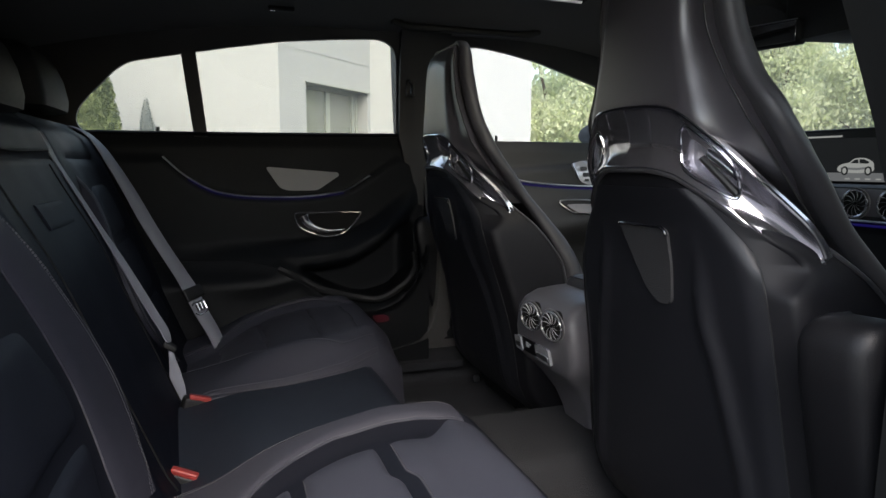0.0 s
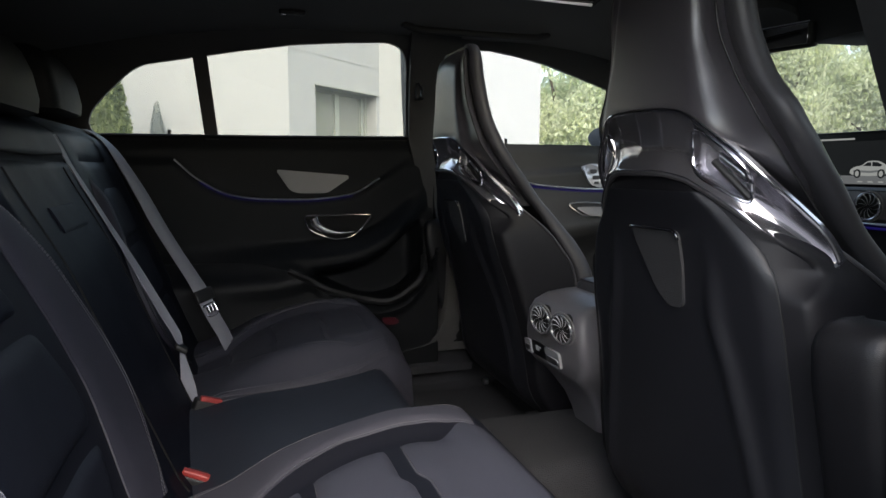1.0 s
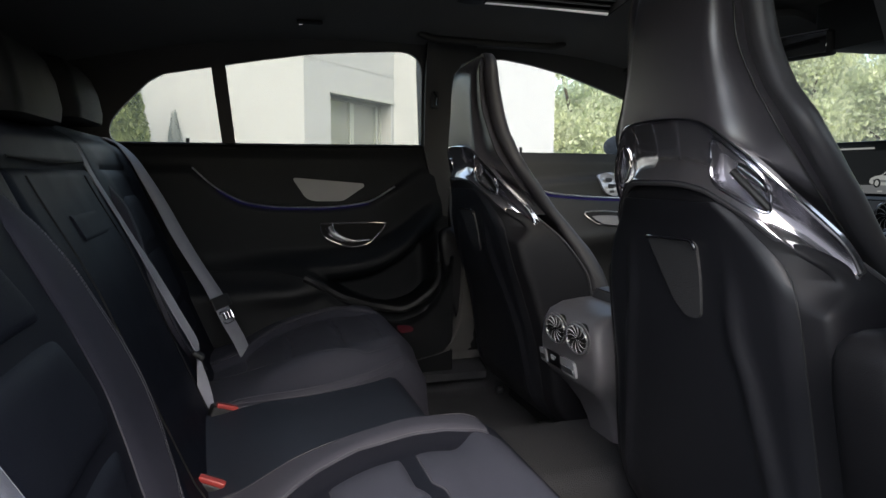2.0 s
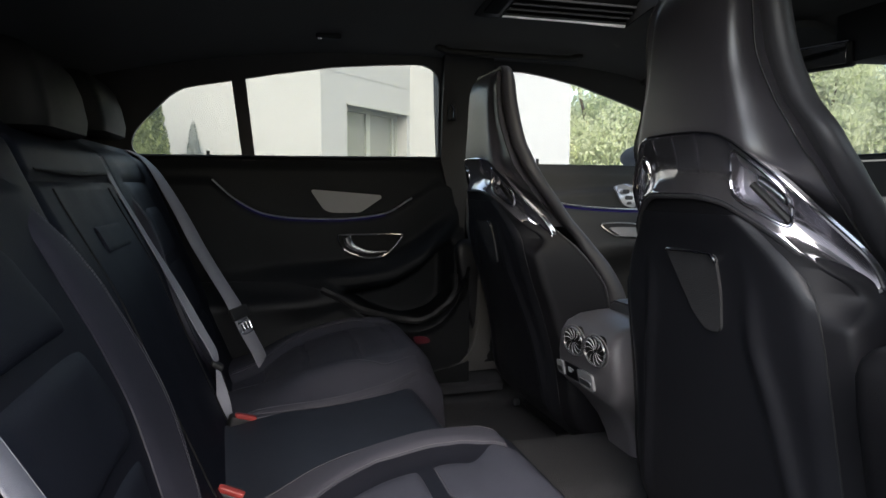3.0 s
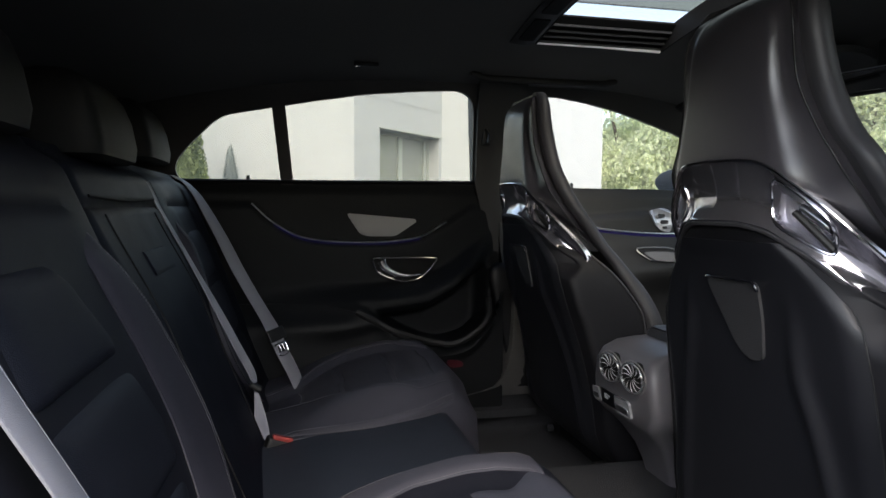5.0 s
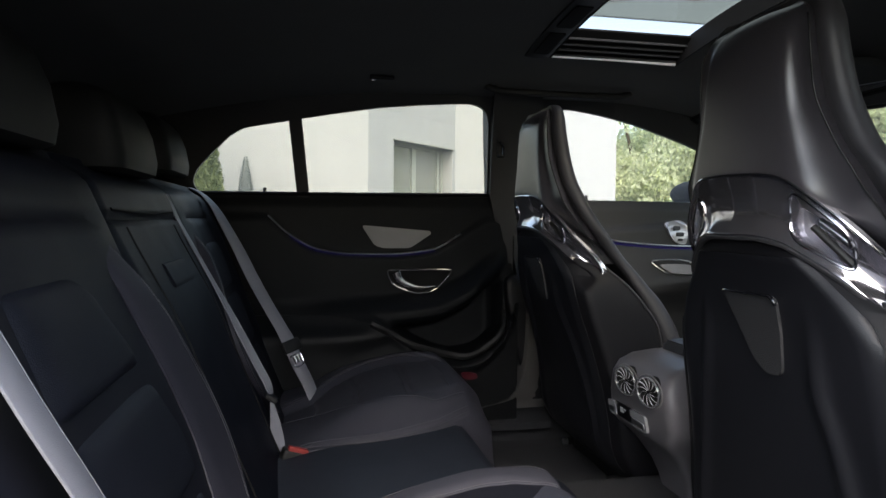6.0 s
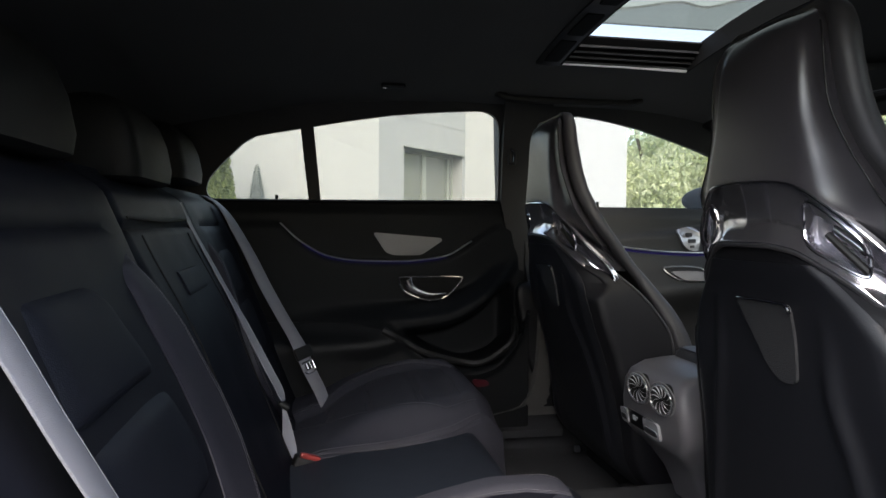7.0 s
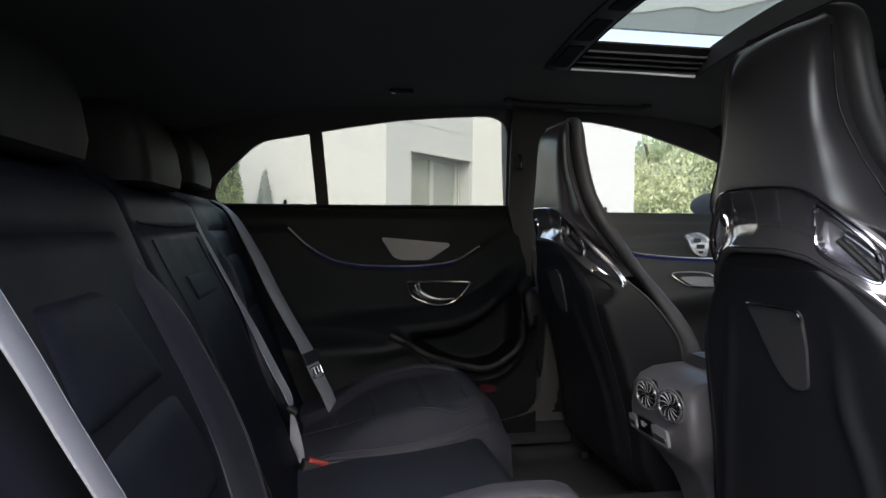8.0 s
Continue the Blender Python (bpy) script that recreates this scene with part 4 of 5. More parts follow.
    # seat cushion and base
    part("seat_cushion", sheet(lambda u, v: Vector((0.30 + 0.46 * u, -0.25 + 0.5 * v, 0.45 + 0.05 * u - 0.06 * max(0, (u - 0.8) / 0.2) ** 2 + 0.06 * (abs(2 * v - 1) ** 4) - 0.05 * max(0, abs(2 * v - 1) - 0.9) / 0.1)), 24, 30, (0, 0, -0.14)), LEATHER, seat)
    part("seat_base", block((0.42, 0.40, 0.10), (0.50, 0, 0.30), 0.02), BLACK, seat)
    # belt feeder wing on the door side
    o = outer
    prof = [(0.40, 0.065, 0.8), (0.55, 0.030, 0.95), (0.68, 0.004, 1.0), (0.715, 0.0, 1.0), (0.729, 0.002, 0.96), (0.738, 0.006, 0.87), (0.743, 0.012, 0.74), (0.745, 0.018, 0.55)]
    rings = []
    for z, dx, k in prof:
        rings.append([Vector((0.155 + dx + a * k, o * (0.274 + b * k), z - 0.55 * max(0, a + 0.015) * step(0.60, 0.72, z))) for a, b in rounded([(-0.055, -0.04), (0.075, -0.04), (0.075, 0.03), (-0.04, 0.03)], 0.02, 4)])
    part("side_wing", loft(rings), WING, seat, "padded black side wing")
    return seat


front_seat((0, -0.368, 0), -1, 0.022)
front_seat((-0.013, 0.385, 0), 1, 0.055)

# ---- rear bench ----
CREST = [(-0.52, 0.442), (-0.43, 0.468), (-0.35, 0.505), (-0.25, 0.532), (-0.19, 0.541), (-0.13, 0.540), (-0.09, 0.527), (-0.055, 0.495), (-0.038, 0.44)]
SEAM_IN = [(-0.50, 0.36), (-0.43, 0.335), (-0.37, 0.288), (-0.32, 0.262), (-0.25, 0.246), (-0.18, 0.246), (-0.13, 0.262)]
YC = 0.425


EDGE_IN = [(-0.52, 0.125), (-0.46, 0.130), (-0.32, 0.145), (-0.19, 0.190), (-0.10, 0.245), (-0.035, 0.29)]
EDGE_Z = [(-0.52, 0.452), (-0.46, 0.465), (-0.32, 0.472), (-0.19, 0.484), (-0.10, 0.497), (-0.035, 0.44)]


def cushion_z(x, a, e=0.199, low=False):
    """Top of an outer rear cushion; a is the distance from the car's middle, e its inner edge."""
    si = spline(SEAM_IN, x)
    so = 2 * YC - si
    z = spline(CREST, x)
    z -= 0.016 * step(si - 0.012, si + 0.035, a) * step(so + 0.012, so - 0.035, a) * step(-0.09, -0.17, x)
    if low:
        z += (min(z, spline(EDGE_Z, x)) - z) * step(e + 0.09, e, a)
    z -= 0.075 * step(e + 0.009, e - 0.021, a) + 0.06 * step(0.63, 0.67, a)
    return z


def rear_back_x(a, z):
    """Front face of the rear backrest; a is the distance from the car's middle."""
    x = -0.500 - 0.39 * (z - 0.45)
    fade = step(0.96, 0.86, z)
    x += 0.008 * bell(a, 0.30, 0.06) * fade + 0.010 * bell(a, 0.64, 0.05) * fade
    x += 0.017 * step(0.240, 0.205, a) * step(0.90, 0.72, z) - 0.006 * bell(a, 0.226, 0.008) * step(0.62, 0.80, z)
    x -= 0.03 * step(0.925, 0.965, z) ** 2
    x -= 0.007 * bell(z, 0.893, 0.006) * step(0.25, 0.32, a) * step(0.62, 0.57, a)
    x += 0.012 * step(0.47, 0.40, z)
    return x


def stitches(at, n, r=0.0006, gap=0.4):
    """A row of n short raised stitches along at(0..1)."""
    bm = bmesh.new()
    for k in range(n):
        a, b = at(k / n), at((k + 1 - gap) / n)
        d = (b - a).normalized()
        s = d.cross(Vector((0.3, 0.2, 0.9))).normalized() * r
        t = d.cross(s).normalized() * r
        vs = [bm.verts.new(p + q) for p in (a, b) for q in (s + t, t - s, -s - t, s - t)]
        for i in range(4):
            bm.faces.new((vs[i], vs[(i + 1) % 4], vs[4 + (i + 1) % 4], vs[4 + i]))
        bm.faces.new(vs[:4])
        bm.faces.new(vs[4:])
    return bm


bench = thing("rear_bench", "dark grey leather rear car bench with stitched seats", "car seat")
STRIP_IN = [(0.50, 0.27), (0.535, 0.225), (0.575, 0.185), (0.62, 0.169), (0.67, 0.176), (0.72, 0.200), (0.78, 0.236), (0.827, 0.266), (0.874, 0.280), (0.93, 0.298)]
STRIP_OUT = [(0.50, 0.335), (0.55, 0.320), (0.59, 0.303), (0.65, 0.283), (0.70, 0.288), (0.771, 0.308), (0.85, 0.328), (0.93, 0.345)]


PAD_IN = [(0.53, 0.36), (0.60, 0.318), (0.646, 0.308), (0.70, 0.325), (0.757, 0.345), (0.807, 0.375), (0.84, 0.392)]


def rear_seat(sg):
    def edge(x):
        return spline(EDGE_IN, x) if sg > 0 else 0.199

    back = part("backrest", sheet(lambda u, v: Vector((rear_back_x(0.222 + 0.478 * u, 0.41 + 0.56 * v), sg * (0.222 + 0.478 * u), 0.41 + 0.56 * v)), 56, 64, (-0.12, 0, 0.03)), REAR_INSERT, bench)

    def strip(u, v):
        z = 0.50 + 0.425 * v
        a = spline(STRIP_IN, z) + (spline(STRIP_OUT, z) - spline(STRIP_IN, z)) * u * (1 - 0.94 * step(0.78, 1.0, v))
        rise = 0.022 - 0.013 * step(0.76, 0.86, z)
        flat = -0.500 - 0.39 * (z - 0.45) + 0.008 * bell(a, 0.30, 0.06) * step(0.96, 0.86, z)
        return Vector((flat + 0.002 + rise * (1 - u) ** 1.3 + 0.006 * (1 - abs(2 * u - 1) ** 4) * step(0, 0.06, v) * step(1, 0.94, v) - 0.030 * step(0.74, 0.97, v), sg * a, z))

    part("backrest_bolster", sheet(strip, 14, 50, (-0.02, 0, 0)), REAR_LEATHER, bench, "lighter grey leather bolster strip")
    for off in (0.07, 0.15):
        part("stitching", stitches(lambda q: strip(off, q) + Vector((0.0002, 0, 0)), 110), STITCH, bench, "row of grey stitches")
    # ribbed insert pads
    for z0, z1 in ((0.735, 0.840), (0.606, 0.722), (0.53, 0.595)):
        def pad(u, v, z0=z0, z1=z1):
            z = z0 + (z1 - z0) * v
            a0 = spline(PAD_IN, z) + (0.030 * max(0, (v - 0.72) / 0.28) ** 2 if z1 > 0.8 else 0)
            a = a0 + (0.572 - a0) * u
            h = 0.014 * (1 - abs(2 * u - 1) ** 8) * (1 - abs(2 * v - 1) ** 8)
            return Vector((rear_back_x(a, z) - 0.005 + h, sg * a, z))
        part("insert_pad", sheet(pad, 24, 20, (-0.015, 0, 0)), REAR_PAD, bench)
    # cushion: base, lighter rolls along its edges, raised pads across; far base and pads lightened for the light there
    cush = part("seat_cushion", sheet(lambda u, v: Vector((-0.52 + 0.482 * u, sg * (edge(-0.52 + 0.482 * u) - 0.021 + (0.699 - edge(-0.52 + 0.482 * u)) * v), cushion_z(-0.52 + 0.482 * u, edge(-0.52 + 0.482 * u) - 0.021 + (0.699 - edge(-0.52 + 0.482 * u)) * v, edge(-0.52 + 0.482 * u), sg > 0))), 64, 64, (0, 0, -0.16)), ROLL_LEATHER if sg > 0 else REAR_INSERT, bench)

    def roll(inner):
        def f(u, v):
            x = -0.505 + 0.405 * u
            si, e = spline(SEAM_IN, x), edge(x)
            si = max(si, e + 0.05)
            a = e + (si - e) * v
            if not inner:
                a = 2 * YC - (0.199 + (si - 0.199) * v)
            return Vector((x, sg * a, cushion_z(x, a, e, sg > 0) + 0.002 + 0.0035 * (1 - abs(2 * v - 1) ** 4)))
        return f

    for inner in (True, False):
        part("cushion_bolster", sheet(roll(inner), 48, 12, (0, 0, -0.015)), ROLL_LEATHER, cush, "lighter grey leather edge roll")
        for v in (0.04, 0.13, 0.97):
            part("stitching", stitches(lambda q: roll(inner)(q, v) + Vector((0, 0, 0.0003)), 110), STITCH, cush, "row of grey stitches")
    for x0, x1 in ((-0.42, -0.328), (-0.325, -0.218), (-0.215, -0.125)) if sg > 0 else ((-0.42, -0.332), (-0.320, -0.222), (-0.208, -0.082)):
        front = x1 > -0.1

        def pad(u, v, x0=x0, x1=x1, front=front):
            x = x0 + (x1 - x0) * u
            si = spline(SEAM_IN, x)
            rim = 0.030 - (0.036 * step(-0.16, -0.11, x) if front else 0)
            a0, a1 = max(si + rim, edge(x) + 0.05 if sg > 0 else 0), 2 * YC - si - rim
            a = a0 + (a1 - a0) * v
            x += (0.010 if sg < 0 else 0.004) * (step(0.28, 0.38, v) * step(0.72, 0.62, v) - 0.5) * (0 if front and u > 0.9 else 1)
            h = (0.009 if sg < 0 else 0.006) * (1 - abs(2 * u - 1) ** 8) * (1 - abs(2 * v - 1) ** 10)
            return Vector((x, sg * a, cushion_z(x, a, edge(x), sg > 0) + h - 0.002))
        part("cushion_pad", sheet(pad, 18, 34, (0, 0, -0.012)), LIT_FAR_PAD if sg > 0 else CUSHION_PAD, cush)
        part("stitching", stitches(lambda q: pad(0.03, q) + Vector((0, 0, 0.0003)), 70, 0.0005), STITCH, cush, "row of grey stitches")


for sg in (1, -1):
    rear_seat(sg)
centre = part("centre_backrest", sheet(lambda u, v: Vector((rear_back_x(abs(-0.222 + 0.444 * u), 0.41 + 0.56 * v) + (-0.008 * bell(v, 0.86, 0.008)), -0.222 + 0.444 * u, 0.41 + 0.56 * v)), 44, 90, (-0.12, 0, 0.03)), SHADED_NAVY, bench, "navy leather folding armrest back, darkened as in shade")


def on_centre(y, z, lift):
    return Vector((rear_back_x(abs(y), z) + lift, y, z))


part("armrest_tab", sheet(lambda u, v: on_centre(-0.075 + 0.15 * u, 0.792 + 0.034 * v, 0.0025 + 0.0012 * (1 - abs(2 * v - 1) ** 8)), 10, 10, (-0.008, 0, 0)), SHADED_NAVY, centre, "leather pull tab")
for y in (-0.155, 0.155):
    part("groove", tube([on_centre(y, 0.44 + 0.44 * k / 20, 0.0) for k in range(21)], 0.0022, 6), RUBBER, centre)
part("groove", tube([on_centre(-0.19 + 0.38 * k / 20, 0.905 - 0.006 * bell(k, 10, 9), 0.0) for k in range(21)], 0.0024, 6), RUBBER, centre)
part("centre_cushion", sheet(lambda u, v: Vector((-0.52 + 0.44 * u, -0.178 + (0.168 + spline(EDGE_IN, -0.52 + 0.44 * u)) * v, 0.470 - 0.045 * (1 - 0.7 * v) * step(0.36, 0.06, u) + 0.004 * step(0.55, 1.0, v) + 0.006 * math.sin(math.pi * v) - 0.09 * max(0, (u - 0.86) / 0.14) ** 2.2)), 30, 20, (0, 0, -0.16)), CENTRE_LEATHER, bench, "flat dark navy centre cushion")
for y, fx, fz in ((0.425, 0.010, 0.021), (0.0, 0.030, -0.006), (-0.425, 0.022, 0.0)):
    rings = []
    for z, d, w in ((0.962, 0.050, 0.100), (0.968, 0.062, 0.115), (0.99, 0.070, 0.122), (1.03, 0.072, 0.122), (1.06, 0.066, 0.116), (1.078, 0.052, 0.104), (1.086, 0.03, 0.08)):
        xm = -0.765 - 0.22 * (z - 1.0)
        rings.append([Vector((xm + fx + a, y + b, z + fz)) for a, b in rounded([(-d * 0.8, -w), (d * 0.75, -w), (d * 0.75, w), (-d * 0.8, w)], 0.03, 5)])
    part("head_restraint", loft(rings), SHADED_HEAD, bench, "black leather head restraint, darkened as in shade")


# ---- seat belts ----
belt_frames = []


def belt(points, label, width=0.047, n=40):
    """A flat webbing band through (place, direction across)."""
    b = thing("seat_belt", label, "seat belt", "seat belts")
    ps = curve_points([p for p, s in points], n)
    ds = curve_points([s for p, s in points], n)
    out = []
    belt_frames.clear()
    for i, (p, s) in enumerate(zip(ps, ds)):
        s = s.normalized()
        d = (ps[min(i + 1, n)] - ps[max(i - 1, 0)]).normalized()
        nrm = d.cross(s).normalized()
        s = nrm.cross(d).normalized()
        belt_frames.append((p, s, d, nrm))
        out.append([p + s * width * k + nrm * e for k, e in ((0.5, 0.0), (0.47, 0.0009), (-0.47, 0.0009), (-0.5, 0.0), (-0.47, -0.0009), (0.47, -0.0009))])
    part("webbing", loft(out), WEBBING, b, "ribbed grey webbing")
    for k in (0.485, -0.485):
        part("selvedge", tube([p + s * width * k for p, s, d, nrm in belt_frames], 0.0013, 6), WEBBING, b, "rolled woven edge")
    return b


outer_belt = belt([((-0.7138, 0.6, 0.9652), (0.1, 0.99, 0.02)), ((-0.6871, 0.5975, 0.9524), (0.14, 0.99, -0.0)), ((-0.657, 0.5917, 0.9208), (0.27, 0.96, 0.06)), ((-0.6347, 0.5875, 0.8836), (0.39, 0.92, 0.11)),
                   ((-0.5985, 0.58, 0.8167), (0.51, 0.85, 0.15)), ((-0.5657, 0.57, 0.7495), (0.57, 0.8, 0.18)), ((-0.5288, 0.56, 0.682), (0.56, 0.81, 0.18)), ((-0.4974, 0.55, 0.6279), (0.59, 0.79, 0.19)),
                   ((-0.4794, 0.5437, 0.594), (0.69, 0.69, 0.2)), ((-0.4596, 0.535, 0.5469), (0.67, 0.72, 0.17)), ((-0.432, 0.5227, 0.4933), (0.65, 0.75, 0.14)), ((-0.4186, 0.515, 0.46), (0.6, 0.8, 0.06))], "grey seat belt with latch tongue on the outer rear seat", 0.038)
c, across, along, out_of = belt_frames[30]
basis = Matrix((across, -along, out_of)).transposed().to_4x4()
tm = Matrix.Translation(c + out_of * 0.004) @ basis
part("tongue_cover", block((0.052, 0.030, 0.010), (0, 0, 0), 0.004, 3, tm), BLACK, outer_belt, "black plastic tongue grip")
tm = Matrix.Translation(c + along * 0.036 + out_of * 0.004) @ basis
loop = [(-0.016, 0.013), (0.016, 0.013), (0.016, -0.012), (0.009, -0.017), (-0.009, -0.017), (-0.016, -0.012)]
part("latch_tongue", tube([tm @ Vector((a, b, 0)) for a, b in rounded(loop, 0.004) + [loop[0]]][:-1], 0.0020, 6), CHROME, outer_belt, "steel latch tongue")
part("latch_slot", block((0.020, 0.016, 0.003), (0, 0, 0), 0.001, 2, tm), BLACK, outer_belt)
for x in (-0.005, 0.005):
    part("latch_bar", tube([tm @ Vector((x, 0.010, 0.001)), tm @ Vector((x, -0.006, 0.001))], 0.0012, 6), VENT_RING, outer_belt)
# Narrower than true webbing, placed and turned to fit the camera's view.
middle_belt = belt([((-0.6948, 0.215, 0.9345), (0.49, 0.84, 0.23)), ((-0.6797, 0.2131, 0.9094), (0.21, 0.98, 0.04)), ((-0.6673, 0.2112, 0.884), (0.09, 1.0, -0.03)), ((-0.6394, 0.2075, 0.833), (0.09, 1.0, -0.02)),
                   ((-0.6118, 0.2038, 0.7814), (0.13, 0.99, 0.0)), ((-0.5837, 0.2, 0.7291), (0.28, 0.96, 0.05)), ((-0.5566, 0.1938, 0.6767), (0.48, 0.87, 0.14)), ((-0.5298, 0.1875, 0.6239), (0.52, 0.83, 0.17)),
                   ((-0.5077, 0.1825, 0.5813), (0.51, 0.85, 0.13)), ((-0.5014, 0.1803, 0.5623), (0.21, 0.98, -0.05))], "grey centre seat belt, narrowed to fit the camera's view, with black guide clip", 0.019)
part("guide_clip", block((0.024, 0.022, 0.010), (-0.500, 0.176, 0.556), 0.004, 3, Matrix.Rotation(radians(35), 4, "Y")), BLACK, middle_belt, "black plastic guide clip")
lower = curve_points([(-0.5001, 0.172, 0.5495), (-0.4968, 0.1696, 0.5307), (-0.4926, 0.1657, 0.4996), (-0.4904, 0.1617, 0.4686), (-0.4916, 0.158, 0.4401)], 20)
out = []
for p in lower:
    across = Vector((0.92, 0.35, 0.15)).normalized()
    nrm = Vector((0, 0, -1)).cross(across).normalized()
    w = spline([(0.44, 0.0175), (0.4686, 0.0152), (0.4996, 0.0112), (0.5307, 0.0062), (0.5495, 0.003)], p.z)
    out.append([p + across * w + nrm * 0.0008, p - across * w + nrm * 0.0008, p - across * w - nrm * 0.0008, p + across * w - nrm * 0.0008])
part("lower_webbing", loft(out), WEBBING, middle_belt, "lower end of the grey webbing")
belt([(p, (-0.2, 0.95, 0.10)) for p in ((-0.662, -0.708, 0.95), (-0.619, -0.680, 0.845), (-0.609, -0.670, 0.818), (-0.593, -0.654, 0.772), (-0.574, -0.636, 0.721), (-0.531, -0.60, 0.61), (-0.471, -0.57, 0.49))],
                 "grey seat belt hanging over the outer rear backrest")
for x, y, z, turn in ((-0.452, 0.130, 0.469, 14), (-0.464, -0.118, 0.446, -12)):
    bk = thing("belt_buckle", "black belt buckle with red release button", "belt buckle", "belt buckles", at=(x, y, z))
    bk.rotation_euler = (0, radians(20), radians(turn))
    part("housing", block((0.046, 0.026, 0.050), (-0.004, 0, -0.024), 0.006), BLACK, bk)
    part("release_button", block((0.038, 0.012, 0.009), (-0.002, -0.007, 0.003), 0.003), RED, bk, "red plastic release button")
    part("slot", block((0.028, 0.005, 0.004), (-0.002, 0.006, 0.002), 0.001), BLACK, bk)
tagged(link("door_reflector", plate(smooth_loop([(-0.030, 0.486), (0.006, 0.482), (0.012, 0.468), (-0.02, 0.466)], 4), [], lambda u, v, w: Vector((u, 0.70 - door_depth(u, v) - 0.006 + w, v)), 0.010), DARK_RED), "red reflector lamp low on the rear door", "reflector")


# ---- air vents and centre console ----
def turbine_vent(parent, m, r):
    """A round vent: chrome ring, dark throat, curved blades round a hub, in the plane of m."""
    circle = [2 * math.pi * k / 40 for k in range(41)]
    v = part("air_vent", tube([m @ Vector((r * math.cos(a), r * math.sin(a), 0.003)) for a in circle], r * 0.10), VENT_RING, parent, "round chrome turbine air vent")
    part("throat", loft([[m @ Vector((q * math.cos(a), q * math.sin(a), z)) for a in circle[:-1]] for q, z in ((r * 0.96, 0.002), (r * 0.9, -0.016), (r * 0.3, -0.020))]), RUBBER, v)
    part("outer_ring", tube([m @ Vector((1.14 * r * math.cos(a), 1.14 * r * math.sin(a), -0.001)) for a in circle], r * 0.045, 6), GRILLE, v, "thin grey outer ring")
    for k in range(12):
        a0 = 2 * math.pi * k / 12
        bm = bmesh.new()
        rows = []
        for i in range(7):
            t = i / 6
            q, a = r * (0.12 + 0.80 * t), a0 + 0.40 * t * t
            w = r * (0.016 + 0.032 * t)
            e, n_ = Vector((math.cos(a), math.sin(a), 0)), Vector((-math.sin(a), math.cos(a), 0))
            rows.append([m @ (e * q + n_ * (w * c) + Vector((0, 0, -0.001 + 0.002 * t + d))) for c, d in ((1, 0.0035), (-1, -0.0015), (-1, -0.003), (1, 0.002))])
        part("blade", loft(rows), VENT_BLADE, v)
    part("hub", loft([[m @ Vector((q * math.cos(a), q * math.sin(a), z)) for a in circle[:-1:2]] for q, z in ((r * 0.12, -0.008), (r * 0.13, 0.0), (r * 0.09, 0.005), (r * 0.03, 0.006))]), PIANO, v)
    return v


console = thing("centre_console", "grey rear centre console with two round air vents", "centre console")
CONSOLE = ((0.30, 0.262, 0.062, 0.020), (0.36, 0.250, 0.076, 0.022), (0.40, 0.242, 0.089, 0.028), (0.43, 0.232, 0.102, 0.034), (0.46, 0.213, 0.119, 0.045), (0.478, 0.198, 0.130, 0.055), (0.490, 0.183, 0.136, 0.066), (0.508, 0.168, 0.140, 0.080), (0.535, 0.162, 0.136, 0.100), (0.56, 0.157, 0.130, 0.103), (0.603, 0.153, 0.114, 0.098), (0.625, 0.160, 0.102, 0.090), (0.639, 0.180, 0.092, 0.084), (0.645, 0.21, 0.084, 0.084), (0.648, 0.25, 0.08, 0.08))
part("housing", loft([[Vector((a, b, z)) for a, b in rounded([(x0, -wr), (x0, w), (back, w), (back, -wr)], 0.020, 5)] for z, x0, w, wr in CONSOLE for back in [x0 + 0.05 + 0.41 * step(0.475, 0.545, z)]]), TRIM_LIGHT, console, "grey plastic housing")
tilt = Matrix.Rotation(radians(-90), 4, "Y")
for y in (0.030, -0.053):
    turbine_vent(console, Matrix.Translation((0.1455, y, 0.599)) @ Matrix.Rotation(radians(13), 4, "Z") @ tilt @ Matrix.Rotation(radians(-8), 4, "Y"), 0.0265)


def console_x(z):
    return spline([(z_, x_) for z_, x_, w_, r_ in CONSOLE], z)


def console_plate(name, y0, y1, z0, z1, depth, mat, label="", r=0.004):
    return part(name, plate(rounded([(y0, z0), (y1, z0), (y1, z1), (y0, z1)], r, 3), [], lambda u, v, w: Vector((console_x(v) - depth + w, u, v)), depth + 0.002), mat, console, label)


console_plate("climate_display", 0.038, 0.098, 0.513, 0.543, 0.002, SCREEN, "small dark climate display")
console_plate("switch", 0.100, 0.128, 0.511, 0.540, 0.005, SWITCH, "silver rocker switch", 0.007)
console_plate("switch", -0.020, 0.036, 0.512, 0.544, 0.005, SWITCH, "silver rocker switch", 0.007)
console_plate("switch_inlay", -0.014, 0.030, 0.518, 0.528, 0.0065, SATIN, "", 0.003)
console_plate("switch_inlay", 0.105, 0.123, 0.518, 0.528, 0.0065, BLACK, "", 0.003)
for y0, y1, z0, z1 in ((0.076, 0.080, 0.525, 0.535), (0.069, 0.074, 0.525, 0.529), (0.069, 0.074, 0.531, 0.535), (0.060, 0.066, 0.531, 0.534)):
    console_plate("display_mark", y0, y1, z0, z1, 0.0035, DISPLAY_WHITE, "", 0.0005)
# Dark panel added where the near seat shades the console's side.
part("side_shade_panel", block((0.42, 0.006, 0.25), (0.47, -0.116, 0.42), 0.002), CARPET, console, "dark panel added for the shade on the console side")
